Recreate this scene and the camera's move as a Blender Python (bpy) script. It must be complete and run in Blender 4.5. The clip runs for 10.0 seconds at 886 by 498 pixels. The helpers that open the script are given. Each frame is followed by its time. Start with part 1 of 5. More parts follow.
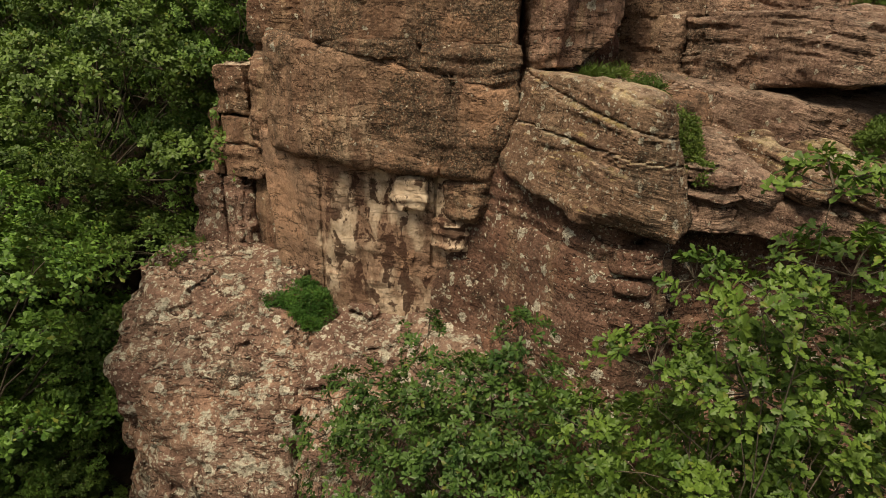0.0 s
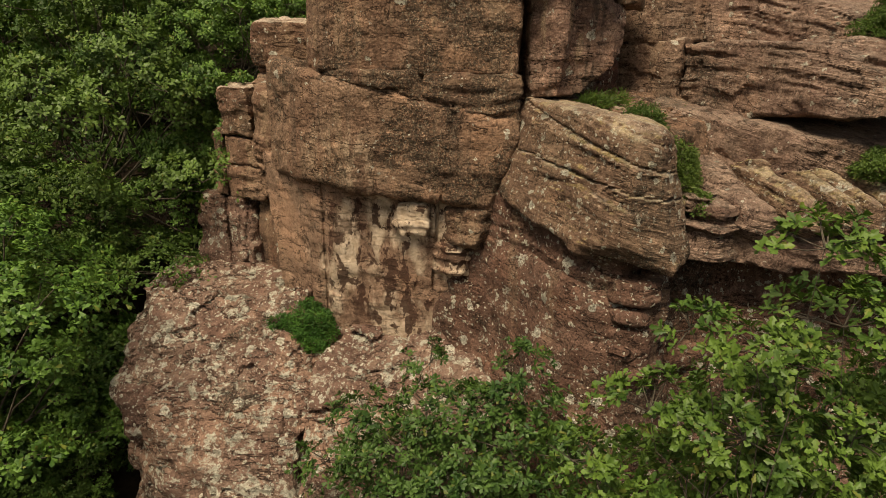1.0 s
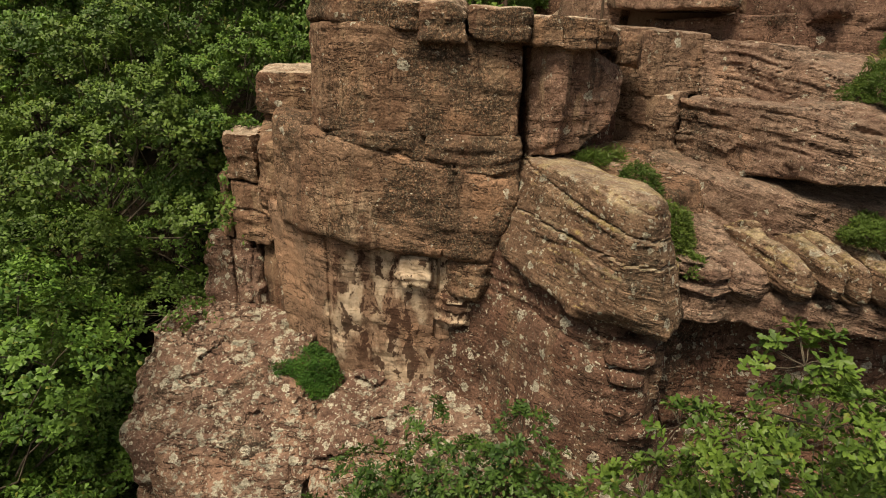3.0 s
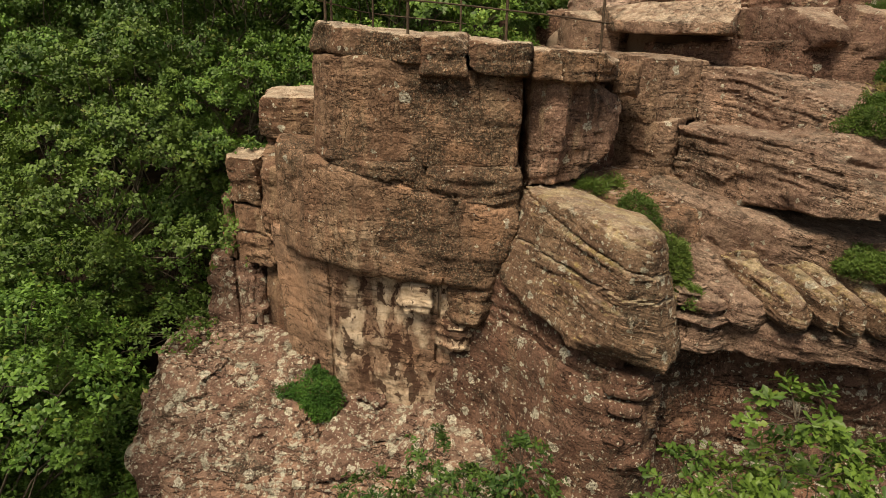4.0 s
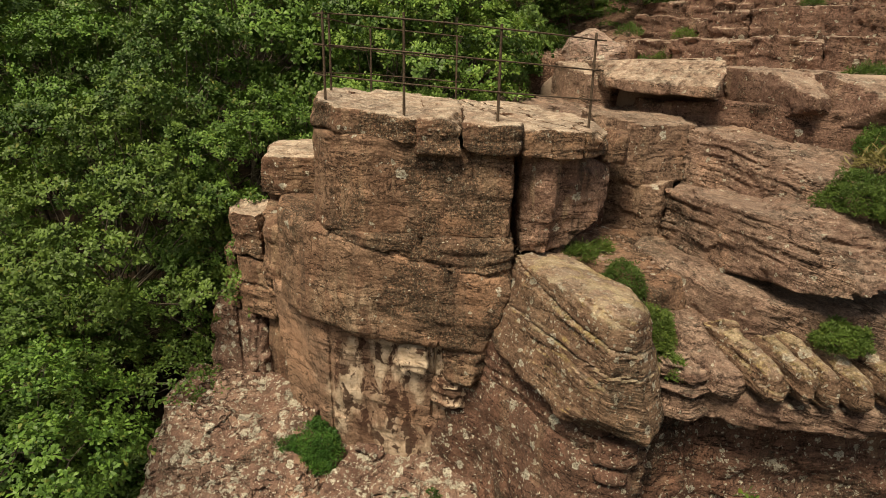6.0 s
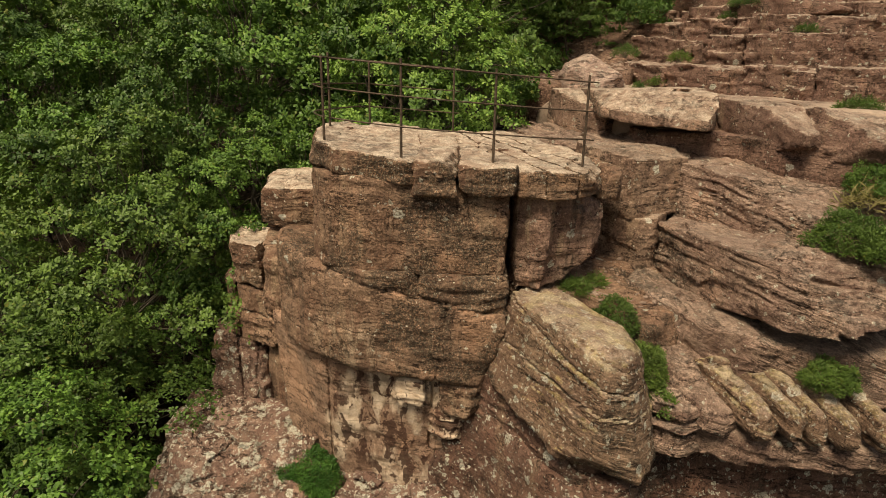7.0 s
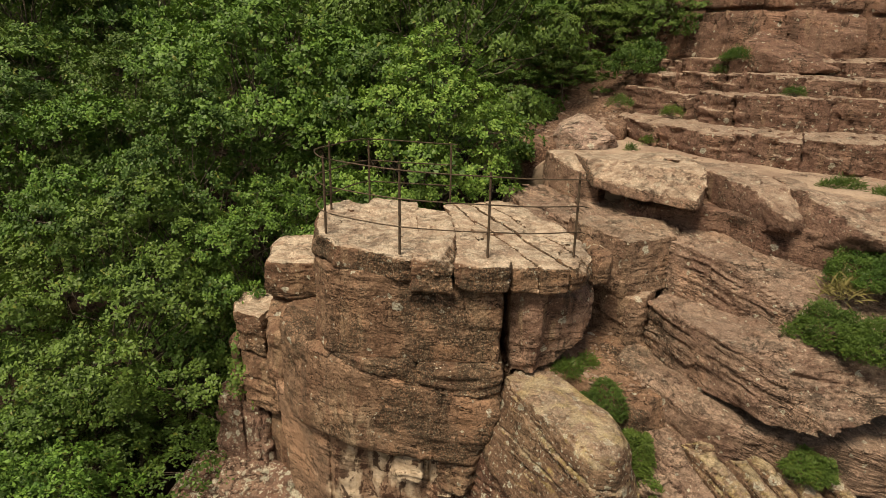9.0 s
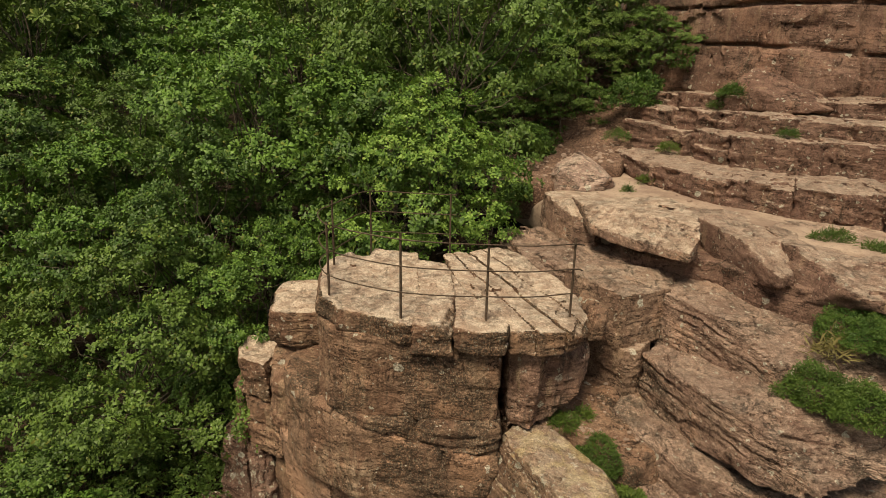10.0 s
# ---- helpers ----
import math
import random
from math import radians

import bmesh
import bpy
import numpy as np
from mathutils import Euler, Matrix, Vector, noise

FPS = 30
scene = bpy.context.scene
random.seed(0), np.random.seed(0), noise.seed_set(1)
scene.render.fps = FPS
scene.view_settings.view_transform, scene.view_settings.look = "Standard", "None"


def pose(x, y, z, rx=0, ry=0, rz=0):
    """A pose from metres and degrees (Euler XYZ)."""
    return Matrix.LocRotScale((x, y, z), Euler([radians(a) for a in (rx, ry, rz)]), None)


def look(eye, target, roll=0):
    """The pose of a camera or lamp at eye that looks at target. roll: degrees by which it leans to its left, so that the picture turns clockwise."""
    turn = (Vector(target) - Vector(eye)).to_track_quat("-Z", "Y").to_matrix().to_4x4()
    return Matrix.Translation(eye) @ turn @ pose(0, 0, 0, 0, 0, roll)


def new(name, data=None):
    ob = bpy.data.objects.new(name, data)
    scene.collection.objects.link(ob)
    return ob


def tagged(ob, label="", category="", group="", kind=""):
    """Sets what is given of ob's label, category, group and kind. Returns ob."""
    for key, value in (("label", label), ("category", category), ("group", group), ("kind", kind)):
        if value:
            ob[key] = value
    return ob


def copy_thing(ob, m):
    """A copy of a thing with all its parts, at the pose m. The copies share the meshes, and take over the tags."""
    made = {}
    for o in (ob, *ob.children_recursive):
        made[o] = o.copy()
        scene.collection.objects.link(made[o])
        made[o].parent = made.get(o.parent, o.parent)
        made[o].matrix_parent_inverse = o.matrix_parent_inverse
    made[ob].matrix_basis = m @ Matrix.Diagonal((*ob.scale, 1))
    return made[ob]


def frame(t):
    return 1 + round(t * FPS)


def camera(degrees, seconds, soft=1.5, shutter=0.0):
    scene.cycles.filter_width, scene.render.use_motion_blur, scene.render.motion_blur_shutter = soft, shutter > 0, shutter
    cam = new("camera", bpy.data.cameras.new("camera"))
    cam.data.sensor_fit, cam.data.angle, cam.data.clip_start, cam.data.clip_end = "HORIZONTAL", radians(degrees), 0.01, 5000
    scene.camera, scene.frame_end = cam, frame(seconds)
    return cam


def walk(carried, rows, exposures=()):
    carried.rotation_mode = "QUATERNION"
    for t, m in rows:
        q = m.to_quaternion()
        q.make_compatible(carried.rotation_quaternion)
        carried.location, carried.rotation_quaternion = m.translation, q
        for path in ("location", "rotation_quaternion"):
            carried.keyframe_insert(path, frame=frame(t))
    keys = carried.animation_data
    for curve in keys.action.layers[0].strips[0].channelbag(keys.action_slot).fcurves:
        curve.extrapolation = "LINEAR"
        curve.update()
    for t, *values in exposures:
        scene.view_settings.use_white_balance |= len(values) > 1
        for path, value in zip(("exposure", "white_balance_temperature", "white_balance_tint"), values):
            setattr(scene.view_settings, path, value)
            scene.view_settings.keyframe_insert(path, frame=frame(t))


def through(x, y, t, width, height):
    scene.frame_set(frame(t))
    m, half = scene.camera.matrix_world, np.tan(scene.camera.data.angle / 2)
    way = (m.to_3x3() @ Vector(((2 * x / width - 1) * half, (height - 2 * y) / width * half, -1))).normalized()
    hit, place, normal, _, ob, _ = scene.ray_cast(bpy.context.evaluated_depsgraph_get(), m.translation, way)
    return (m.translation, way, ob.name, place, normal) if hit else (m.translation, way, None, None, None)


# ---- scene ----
import itertools

from mathutils.bvhtree import BVHTree

# The drone's slow rise in front of the crag: seconds, right, ahead, up, yaw, pitch, roll
cam = camera(72.0, 10.0, 0.5)
METRES, EYE, TILT, LEAN, TURN = 5.4, 8.0, -17.5, -1.4, 0.0
ROWS = [
    (0, 0, 0, 0, 0, 0, -0),
    (0.5, -0.0021, -0.0101, 0.0296, -0.01, 0, 0),
    (1, -0.004, -0.0212, 0.0621, -0, 0, 0.01),
    (1.5, -0.0051, -0.0313, 0.0943, 0, 0.03, -0.01),
    (2, -0.0058, -0.043, 0.1288, -0.01, 0.02, -0.01),
    (2.5, -0.0058, -0.0537, 0.162, -0.01, 0.03, -0),
    (4, -0.0093, -0.0848, 0.2639, 0.03, 0.07, -0.01),
    (4.5, -0.008, -0.0991, 0.3017, 0.03, 0.08, -0.01),
    (5, -0.0049, -0.1169, 0.3439, 0.04, 0.08, -0.02),
    (5.5, -0.0008, -0.1351, 0.3878, 0.04, 0.08, -0.01),
    (7, 0.0131, -0.1812, 0.5272, 0.05, 0.13, -0.01),
    (7.5, 0.0167, -0.198, 0.578, 0.04, 0.16, -0.01),
    (8, 0.02, -0.2163, 0.6357, 0.03, 0.18, -0.02),
    (8.5, 0.0205, -0.2328, 0.694, 0.02, 0.2, -0.01),
    (9, 0.0206, -0.2492, 0.7611, 0.02, 0.22, 0),
    (9.5, 0.0213, -0.2705, 0.8372, 0.03, 0.24, 0),
    (10, 0.0216, -0.2991, 0.9297, 0.03, 0.19, 0.01),
]
walk(cam, [(t, pose(0, 0, EYE, TILT, LEAN, TURN) @ pose(METRES * x, METRES * y, METRES * z, 90 + pitch, roll, yaw)) for t, x, y, z, yaw, pitch, roll in ROWS], ((0.0, 0.08, 8150, 6.5), (2.5, 0.18, 8150, 6.5), (5.0, 0.22, 8150, 6.5), (8.0, 0.25, 8150, 6.5), (10.0, 0.14, 8150, 6.5)))
# ---- light ----
SUN_UP, SUN_TURN = radians(60), radians(208)
world = bpy.data.worlds.new("overcast sky")
scene.world = world
world.use_nodes = True
wn = world.node_tree.nodes
sky = wn.new("ShaderNodeTexSky")
sky.sky_type, sky.sun_disc = "NISHITA", False
sky.sun_elevation, sky.sun_rotation = SUN_UP, SUN_TURN
sky.air_density, sky.dust_density = 1.2, 4.0
wn["Background"].inputs["Strength"].default_value = 0.075
world.node_tree.links.new(sky.outputs[0], wn["Background"].inputs["Color"])
sun = new("sun", bpy.data.lights.new("sun", "SUN"))
sun.data.energy, sun.data.angle, sun.data.color = 3.8, radians(20), (1.0, 0.94, 0.84)
sun.matrix_world = look((0, 0, 30), (1.62, 3.06, 24.0))


# ---- materials ----
class Nodes:
    """Short hand for building a node material."""

    def __init__(self, name, roughness=0.9):
        self.mat = bpy.data.materials.new(name)
        self.mat.use_nodes = True
        self.tree = self.mat.node_tree
        self.shader = self.tree.nodes["Principled BSDF"]
        self.shader.inputs["Roughness"].default_value = roughness
        self.shader.inputs["Specular IOR Level"].default_value = 0.2

    def put(self, kind, **sockets):
        node = self.tree.nodes.new(kind)
        for key, value in sockets.items():
            self.feed(node.inputs[key.replace("_", " ")], value)
        return node

    def feed(self, socket, value):
        if isinstance(value, bpy.types.NodeSocket):
            self.tree.links.new(value, socket)
        else:
            socket.default_value = value

    def coords(self, scale=(1, 1, 1), source="Object"):
        if source == "Position":
            out = self.put("ShaderNodeNewGeometry").outputs["Position"]
        else:
            out = self.put("ShaderNodeTexCoord").outputs[source]
        return self.put("ShaderNodeMapping", Vector=out, Scale=scale).outputs[0]

    def noise(self, where, scale, detail=4.0, rough=0.6, distort=0.0):
        node = self.put("ShaderNodeTexNoise", Vector=where, Scale=scale, Detail=detail, Roughness=rough, Distortion=distort)
        return node.outputs[0]

    def ramp(self, value, low, high, a=0.0, b=1.0):
        node = self.put("ShaderNodeMapRange", Value=value)
        node.interpolation_type = "SMOOTHSTEP"
        for i, v in ((1, low), (2, high), (3, a), (4, b)):
            node.inputs[i].default_value = v
        return node.outputs[0]

    def mix(self, factor, a, b, how="MIX"):
        node = self.tree.nodes.new("ShaderNodeMix")
        node.data_type, node.blend_type = "RGBA", how
        self.feed(node.inputs[0], factor)
        for i, v in ((6, a), (7, b)):
            self.feed(node.inputs[i], (*v, 1) if isinstance(v, tuple) and len(v) == 3 else v)
        return node.outputs[2]

    def math(self, how, a, b=0.0):
        node = self.tree.nodes.new("ShaderNodeMath")
        node.operation = how
        self.feed(node.inputs[0], a)
        self.feed(node.inputs[1], b)
        return node.outputs[0]

    def bump(self, heights):
        """heights: pairs of a height and its depth in metres."""
        total = None
        for value, depth in heights:
            value = self.math("MULTIPLY", value, depth)
            total = value if total is None else self.math("ADD", total, value)
        node = self.put("ShaderNodeBump", Height=total)
        node.inputs["Strength"].default_value = 1.0
        node.inputs["Distance"].default_value = 1.0
        self.tree.links.new(node.outputs[0], self.shader.inputs["Normal"])

    def done(self, color):
        self.feed(self.shader.inputs["Base Color"], color)
        return self.mat


def sandstone(name, relief=1.0, red=(0.195, 0.112, 0.074), tan=(0.285, 0.19, 0.122), crust=0.5, lichen=0.3, streak=0.4, laminae=0.5, yellow=0.0, cream=0.0, trod_lit=0.0, scabs=0.0, runs=None):
    """Bedded sandstone: red and tan blotches, banding, a dark pitted crust, run-off streaks and lichen."""
    n = Nodes(name, 0.92)
    red, tan = ((c[0], c[1] * 0.965, c[2]) for c in (red, tan))
    here = n.coords()
    bed = n.coords((1.0, 1.0, 14.0))
    fine_bed = n.coords((2.5, 2.5, 55.0))
    run = n.coords((3.0, 3.0, 0.28), "Position")
    broad = n.noise(here, 1.1, 6.0, 0.65)
    bands = n.noise(bed, 1.2, 5.0, 0.68, 0.5)
    thin = n.noise(fine_bed, 1.0, 3.0, 0.6)
    grain = n.noise(here, 62.0, 4.0, 0.75)
    mottle = n.noise(here, 7.0, 7.0, 0.72)
    pits = n.put("ShaderNodeTexVoronoi", Vector=here, Scale=26.0).outputs["Distance"]
    color = n.mix(n.ramp(broad, 0.38, 0.62), red, tan)
    color = n.mix(n.ramp(n.noise(here, 0.6, 5.0, 0.62, 0.6), 0.50, 0.60, 0.0, 0.75), color, (tan[0] * 1.4, tan[1] * 1.28, tan[2] * 1.2))
    color = n.mix(n.ramp(mottle, 0.565, 0.63, 0.0, 0.5), color, tuple(c * 1.7 for c in tan))
    color = n.mix(n.ramp(mottle, 0.45, 0.37, 0.0, 0.7), color, tuple(c * 0.45 for c in red))
    ridged = n.math("MULTIPLY", n.ramp(n.noise(here, 0.9, 4.0, 0.6), 0.40, 0.62, 0.15, 1.0), laminae)
    color = n.mix(n.math("MULTIPLY", n.ramp(bands, 0.53, 0.62), ridged), color, tuple(c * 1.7 for c in tan))
    color = n.mix(n.math("MULTIPLY", n.ramp(bands, 0.44, 0.33), n.math("MULTIPLY", ridged, 0.7)), color, tuple(c * 0.5 for c in red))
    color = n.mix(n.math("MULTIPLY", n.ramp(thin, 0.53, 0.60), n.math("MULTIPLY", ridged, 0.75)), color, tuple(min(0.7, c * 1.8) for c in tan))
    color = n.mix(n.math("MULTIPLY", n.ramp(thin, 0.46, 0.38), n.math("MULTIPLY", ridged, 0.75)), color, tuple(c * 0.35 for c in red))
    drips = n.noise(run, 1.3, 5.0, 0.6)
    color = n.mix(n.math("MULTIPLY", n.ramp(drips, 0.54, 0.64), streak * 0.85), color, (0.075, 0.06, 0.047))
    color = n.mix(n.math("MULTIPLY", n.ramp(drips, 0.44, 0.35), streak * 0.8), color, (0.46, 0.33, 0.22))
    if runs:
        spot = n.put("ShaderNodeVectorMath", Vector=n.put("ShaderNodeNewGeometry").outputs["Position"])
        spot.operation = "DISTANCE"
        spot.inputs[1].default_value = runs
        wash = n.noise(n.coords((2.6, 2.6, 0.55), "Position"), 1.3, 7.0, 0.68)
        wash = n.math("MULTIPLY", n.ramp(wash, 0.48, 0.56), n.ramp(spot.outputs["Value"], 0.75, 0.3, 0.0, 0.85))
        color = n.mix(wash, color, (0.48, 0.35, 0.245))
    # hairline fissures along and across the beds, and the edges of the laminae
    seam = n.noise(n.coords((0.9, 0.9, 4.5)), 1.2, 7.0, 0.6, 0.3)
    seam = n.ramp(n.math("ABSOLUTE", n.math("SUBTRACT", seam, 0.5)), 0.012, 0.003)
    split = n.noise(n.coords((2.2, 2.2, 0.7)), 1.0, 6.0, 0.6, 0.2)
    split = n.ramp(n.math("ABSOLUTE", n.math("SUBTRACT", split, 0.47)), 0.006, 0.002)
    lines = n.math("MULTIPLY", n.math("MAXIMUM", seam, n.math("MULTIPLY", split, 0.8)), n.ramp(n.noise(here, 0.8, 2.0), 0.32, 0.48))
    if laminae > 0.3:
        edge = n.ramp(n.math("FRACT", n.math("MULTIPLY", bands, 11.0)), 0.16, 0.02)
        lines = n.math("MAXIMUM", lines, n.math("MULTIPLY", edge, n.math("MULTIPLY", ridged, 0.75)))
    color = n.mix(n.math("MULTIPLY", lines, 0.9), color, tuple(c * 0.15 for c in red))
    flaked = n.noise(n.coords((1.0, 1.0, 1.8)), 3.3, 9.0, 0.78)
    color = n.mix(n.ramp(flaked, 0.565, 0.585, 0.0, 0.45), color, tuple(min(0.6, c * 1.55) for c in tan))
    color = n.mix(n.ramp(flaked, 0.435, 0.415, 0.0, 0.35), color, tuple(c * 0.45 for c in red))
    # a dark pitted crust with light specks
    patch = n.ramp(n.noise(here, 0.75, 6.0, 0.62, 0.5), 0.62 - 0.26 * crust, 0.70 - 0.22 * crust)
    speck = n.ramp(n.noise(here, 24.0, 5.0, 0.8), 0.42, 0.55)
    color = n.mix(n.math("MULTIPLY", n.math("MULTIPLY", patch, speck), 0.85), color, (0.062, 0.056, 0.042))
    light = n.math("MULTIPLY", n.math("MULTIPLY", patch, n.ramp(n.noise(here, 38.0, 3.0, 0.7), 0.57, 0.66)), 0.85)
    color = n.mix(light, color, (0.36, 0.325, 0.24))
    color = n.mix(n.ramp(pits, 0.16, 0.05, 0.0, 0.75), color, tuple(c * 0.25 for c in red))
    # round crusts of lichen and pale irregular scabs
    if lichen:
        wob = n.put("ShaderNodeVectorMath", Vector=n.put("ShaderNodeTexNoise", Vector=here, Scale=14.0, Detail=4.0).outputs["Color"])
        wob.operation = "SCALE"
        wob.inputs["Scale"].default_value = 0.12
        moved = n.put("ShaderNodeVectorMath", Vector=here)
        n.tree.links.new(wob.outputs[0], moved.inputs[1])
        for scale, reach, tint in ((4.2, 0.30, (0.64, 0.62, 0.52)), (9.5, 0.32, (0.58, 0.555, 0.45)), (21.0, 0.34, (0.55, 0.51, 0.42))):
            cell = n.put("ShaderNodeTexVoronoi", Vector=moved.outputs[0], Scale=scale)
            seed = n.put("ShaderNodeSeparateColor", Color=cell.outputs["Color"])
            size = n.ramp(seed.outputs[0], 1.0 - lichen, 1.0 - 0.5 * lichen, 0.0, reach)
            body = n.math("LESS_THAN", cell.outputs["Distance"], size)
            inner = n.math("LESS_THAN", cell.outputs["Distance"], n.math("MULTIPLY", size, 0.62))
            worn = n.ramp(n.noise(here, 40.0, 3.0, 0.7), 0.36, 0.5)
            color = n.mix(n.math("MULTIPLY", n.math("MULTIPLY", body, worn), 0.85), color, tint)
            color = n.mix(n.math("MULTIPLY", n.math("MULTIPLY", inner, seed.outputs[1]), 0.5), color, (0.27, 0.25, 0.18))
    if scabs:
        scab = n.ramp(n.noise(here, 3.1, 8.0, 0.78, 0.3), 0.60 - 0.08 * scabs, 0.63 - 0.08 * scabs)
        color = n.mix(n.math("MULTIPLY", scab, 0.85), color, n.mix(n.ramp(grain, 0.4, 0.6), (0.38, 0.36, 0.28), (0.62, 0.60, 0.50)))
    if yellow:
        up = n.put("ShaderNodeSeparateXYZ", Vector=n.put("ShaderNodeNewGeometry").outputs["Normal"]).outputs[2]
        film = n.math("MULTIPLY", n.ramp(up, 0.42, 0.8), n.ramp(n.noise(here, 3.0, 6.0, 0.7), 0.44, 0.60))
        color = n.mix(n.math("MULTIPLY", film, yellow), color, n.mix(n.ramp(broad, 0.4, 0.6), (0.46, 0.35, 0.12), (0.50, 0.42, 0.28)))
    gritty = n.noise(here, 21.0, 5.0, 0.72)
    coarse = n.math("ADD", n.math("MULTIPLY", patch, 0.55), 0.22)
    color = n.mix(n.math("MULTIPLY", n.ramp(gritty, 0.56, 0.68), coarse), color, tuple(min(0.7, c * 2.0) for c in tan))
    color = n.mix(n.math("MULTIPLY", n.ramp(gritty, 0.46, 0.34), coarse), color, tuple(c * 0.3 for c in red))
    color = n.mix(n.math("MULTIPLY", n.ramp(grain, 0.42, 0.60), coarse), color, tuple(c * 0.35 for c in red))
    # trampled dust on upward faces, made paler still to hold light from above
    if trod_lit:
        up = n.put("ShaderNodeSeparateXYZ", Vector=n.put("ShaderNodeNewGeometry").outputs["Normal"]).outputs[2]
        worn = n.math("MULTIPLY", n.ramp(n.math("ADD", up, n.ramp(mottle, 0.3, 0.7, -0.22, 0.22)), 0.58, 0.92), trod_lit * 0.92)
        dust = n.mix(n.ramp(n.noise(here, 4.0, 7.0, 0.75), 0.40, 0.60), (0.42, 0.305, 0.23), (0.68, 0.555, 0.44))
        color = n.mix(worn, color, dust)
    # coarse sand grains and pin-holes
    sandy = n.put("ShaderNodeMapRange", Value=n.noise(here, 44.0, 6.0, 0.85))
    for i, v in ((1, 0.34), (2, 0.66), (3, 0.5 + 0.35 * (1 - relief)), (4, 1.52 - 0.4 * (1 - relief))):
        sandy.inputs[i].default_value = v
    color = n.mix(1.0, color, sandy.outputs[0], "MULTIPLY")
    if cream:
        # pale flakes where the skin has come off, and dark brown mineral stain with crisp edges between them
        spot = n.put("ShaderNodeVectorMath", Vector=n.put("ShaderNodeNewGeometry").outputs["Position"])
        spot.operation = "DISTANCE"
        spot.inputs[1].default_value = (-0.5, 8.2, 5.5)
        ragged = n.noise(n.coords((1, 1, 1), "Position"), 1.7, 6.0, 0.7)
        close = n.ramp(n.math("ADD", spot.outputs["Value"], n.ramp(ragged, 0.3, 0.7, -0.5, 0.5)), 1.65, 1.1)
        flake = n.noise(n.coords((1, 1, 0.5), "Position"), 2.1, 8.0, 0.62, 0.2)
        color = n.mix(n.math("MULTIPLY", n.ramp(flake, 0.44, 0.56), n.math("MULTIPLY", close, cream)), color, n.mix(n.ramp(mottle, 0.35, 0.65), (0.50, 0.37, 0.265), (0.70, 0.56, 0.43)))
        stain = n.noise(n.coords((1.2, 1.2, 0.8), "Position"), 3.0, 10.0, 0.70, 0.3)
        color = n.mix(n.math("MULTIPLY", n.ramp(stain, 0.527, 0.54), n.math("MULTIPLY", close, 0.9)), color, n.mix(n.ramp(grain, 0.4, 0.6), (0.045, 0.02, 0.014), (0.095, 0.048, 0.033)))
    n.bump(((mottle, 0.036 * relief), (gritty, 0.038 * relief), (grain, 0.008), (pits, 0.018 * relief), (lines, -0.05 * relief), (n.ramp(flaked, 0.56, 0.59), 0.012), (n.math("MULTIPLY", bands, ridged), 0.14), (n.math("MULTIPLY", thin, ridged), 0.06)))
    return n.done(color)


def trodden(name, low=(0.34, 0.235, 0.165), high=(0.47, 0.36, 0.26)):
    """Pale, trampled sandstone and sand."""
    n = Nodes(name, 0.95)
    here = n.coords()
    color = n.mix(n.ramp(n.noise(here, 1.6, 6.0, 0.62), 0.35, 0.62), low, high)
    color = n.mix(n.ramp(n.noise(here, 11.0, 5.0, 0.7), 0.52, 0.72, 0, 0.6), color, tuple(c * 0.5 for c in low))
    color = n.mix(n.ramp(n.noise(here, 60.0, 3.0, 0.7), 0.35, 0.75, 0, 0.4), color, tuple(c * 0.45 for c in low))
    n.bump(((n.noise(here, 8.0, 6.0, 0.7), 0.03), (n.noise(here, 70.0, 3.0, 0.7), 0.007)))
    return n.done(color)


def pebbly(name, low, high):
    """Loose stones of many tints bedded in dust."""
    n = Nodes(name, 0.95)
    here = n.coords()
    cells = n.put("ShaderNodeTexVoronoi", Vector=here, Scale=13.0)
    small = n.put("ShaderNodeTexVoronoi", Vector=here, Scale=34.0)
    tint = n.put("ShaderNodeSeparateColor", Color=cells.outputs["Color"])
    speck = n.put("ShaderNodeSeparateColor", Color=small.outputs["Color"])
    color = n.mix(n.ramp(n.noise(here, 1.3, 6.0, 0.65), 0.35, 0.62), low, high)
    color = n.mix(n.ramp(speck.outputs[0], 0.4, 1.0, 0.0, 0.6), color, tuple(c * 1.9 for c in high))
    color = n.mix(n.ramp(speck.outputs[1], 0.5, 1.0, 0.0, 0.7), color, tuple(c * 0.4 for c in low))
    stone = n.math("MULTIPLY", n.ramp(cells.outputs["Distance"], 0.42, 0.30), n.ramp(tint.outputs[1], 0.45, 0.55))
    color = n.mix(n.math("MULTIPLY", stone, 0.8), color, n.mix(tint.outputs[0], tuple(c * 0.7 for c in low), tuple(c * 1.7 for c in high)))
    n.bump(((n.noise(here, 5.0, 6.0, 0.7), 0.05), (stone, 0.02), (small.outputs["Distance"], -0.02)))
    return n.done(color)


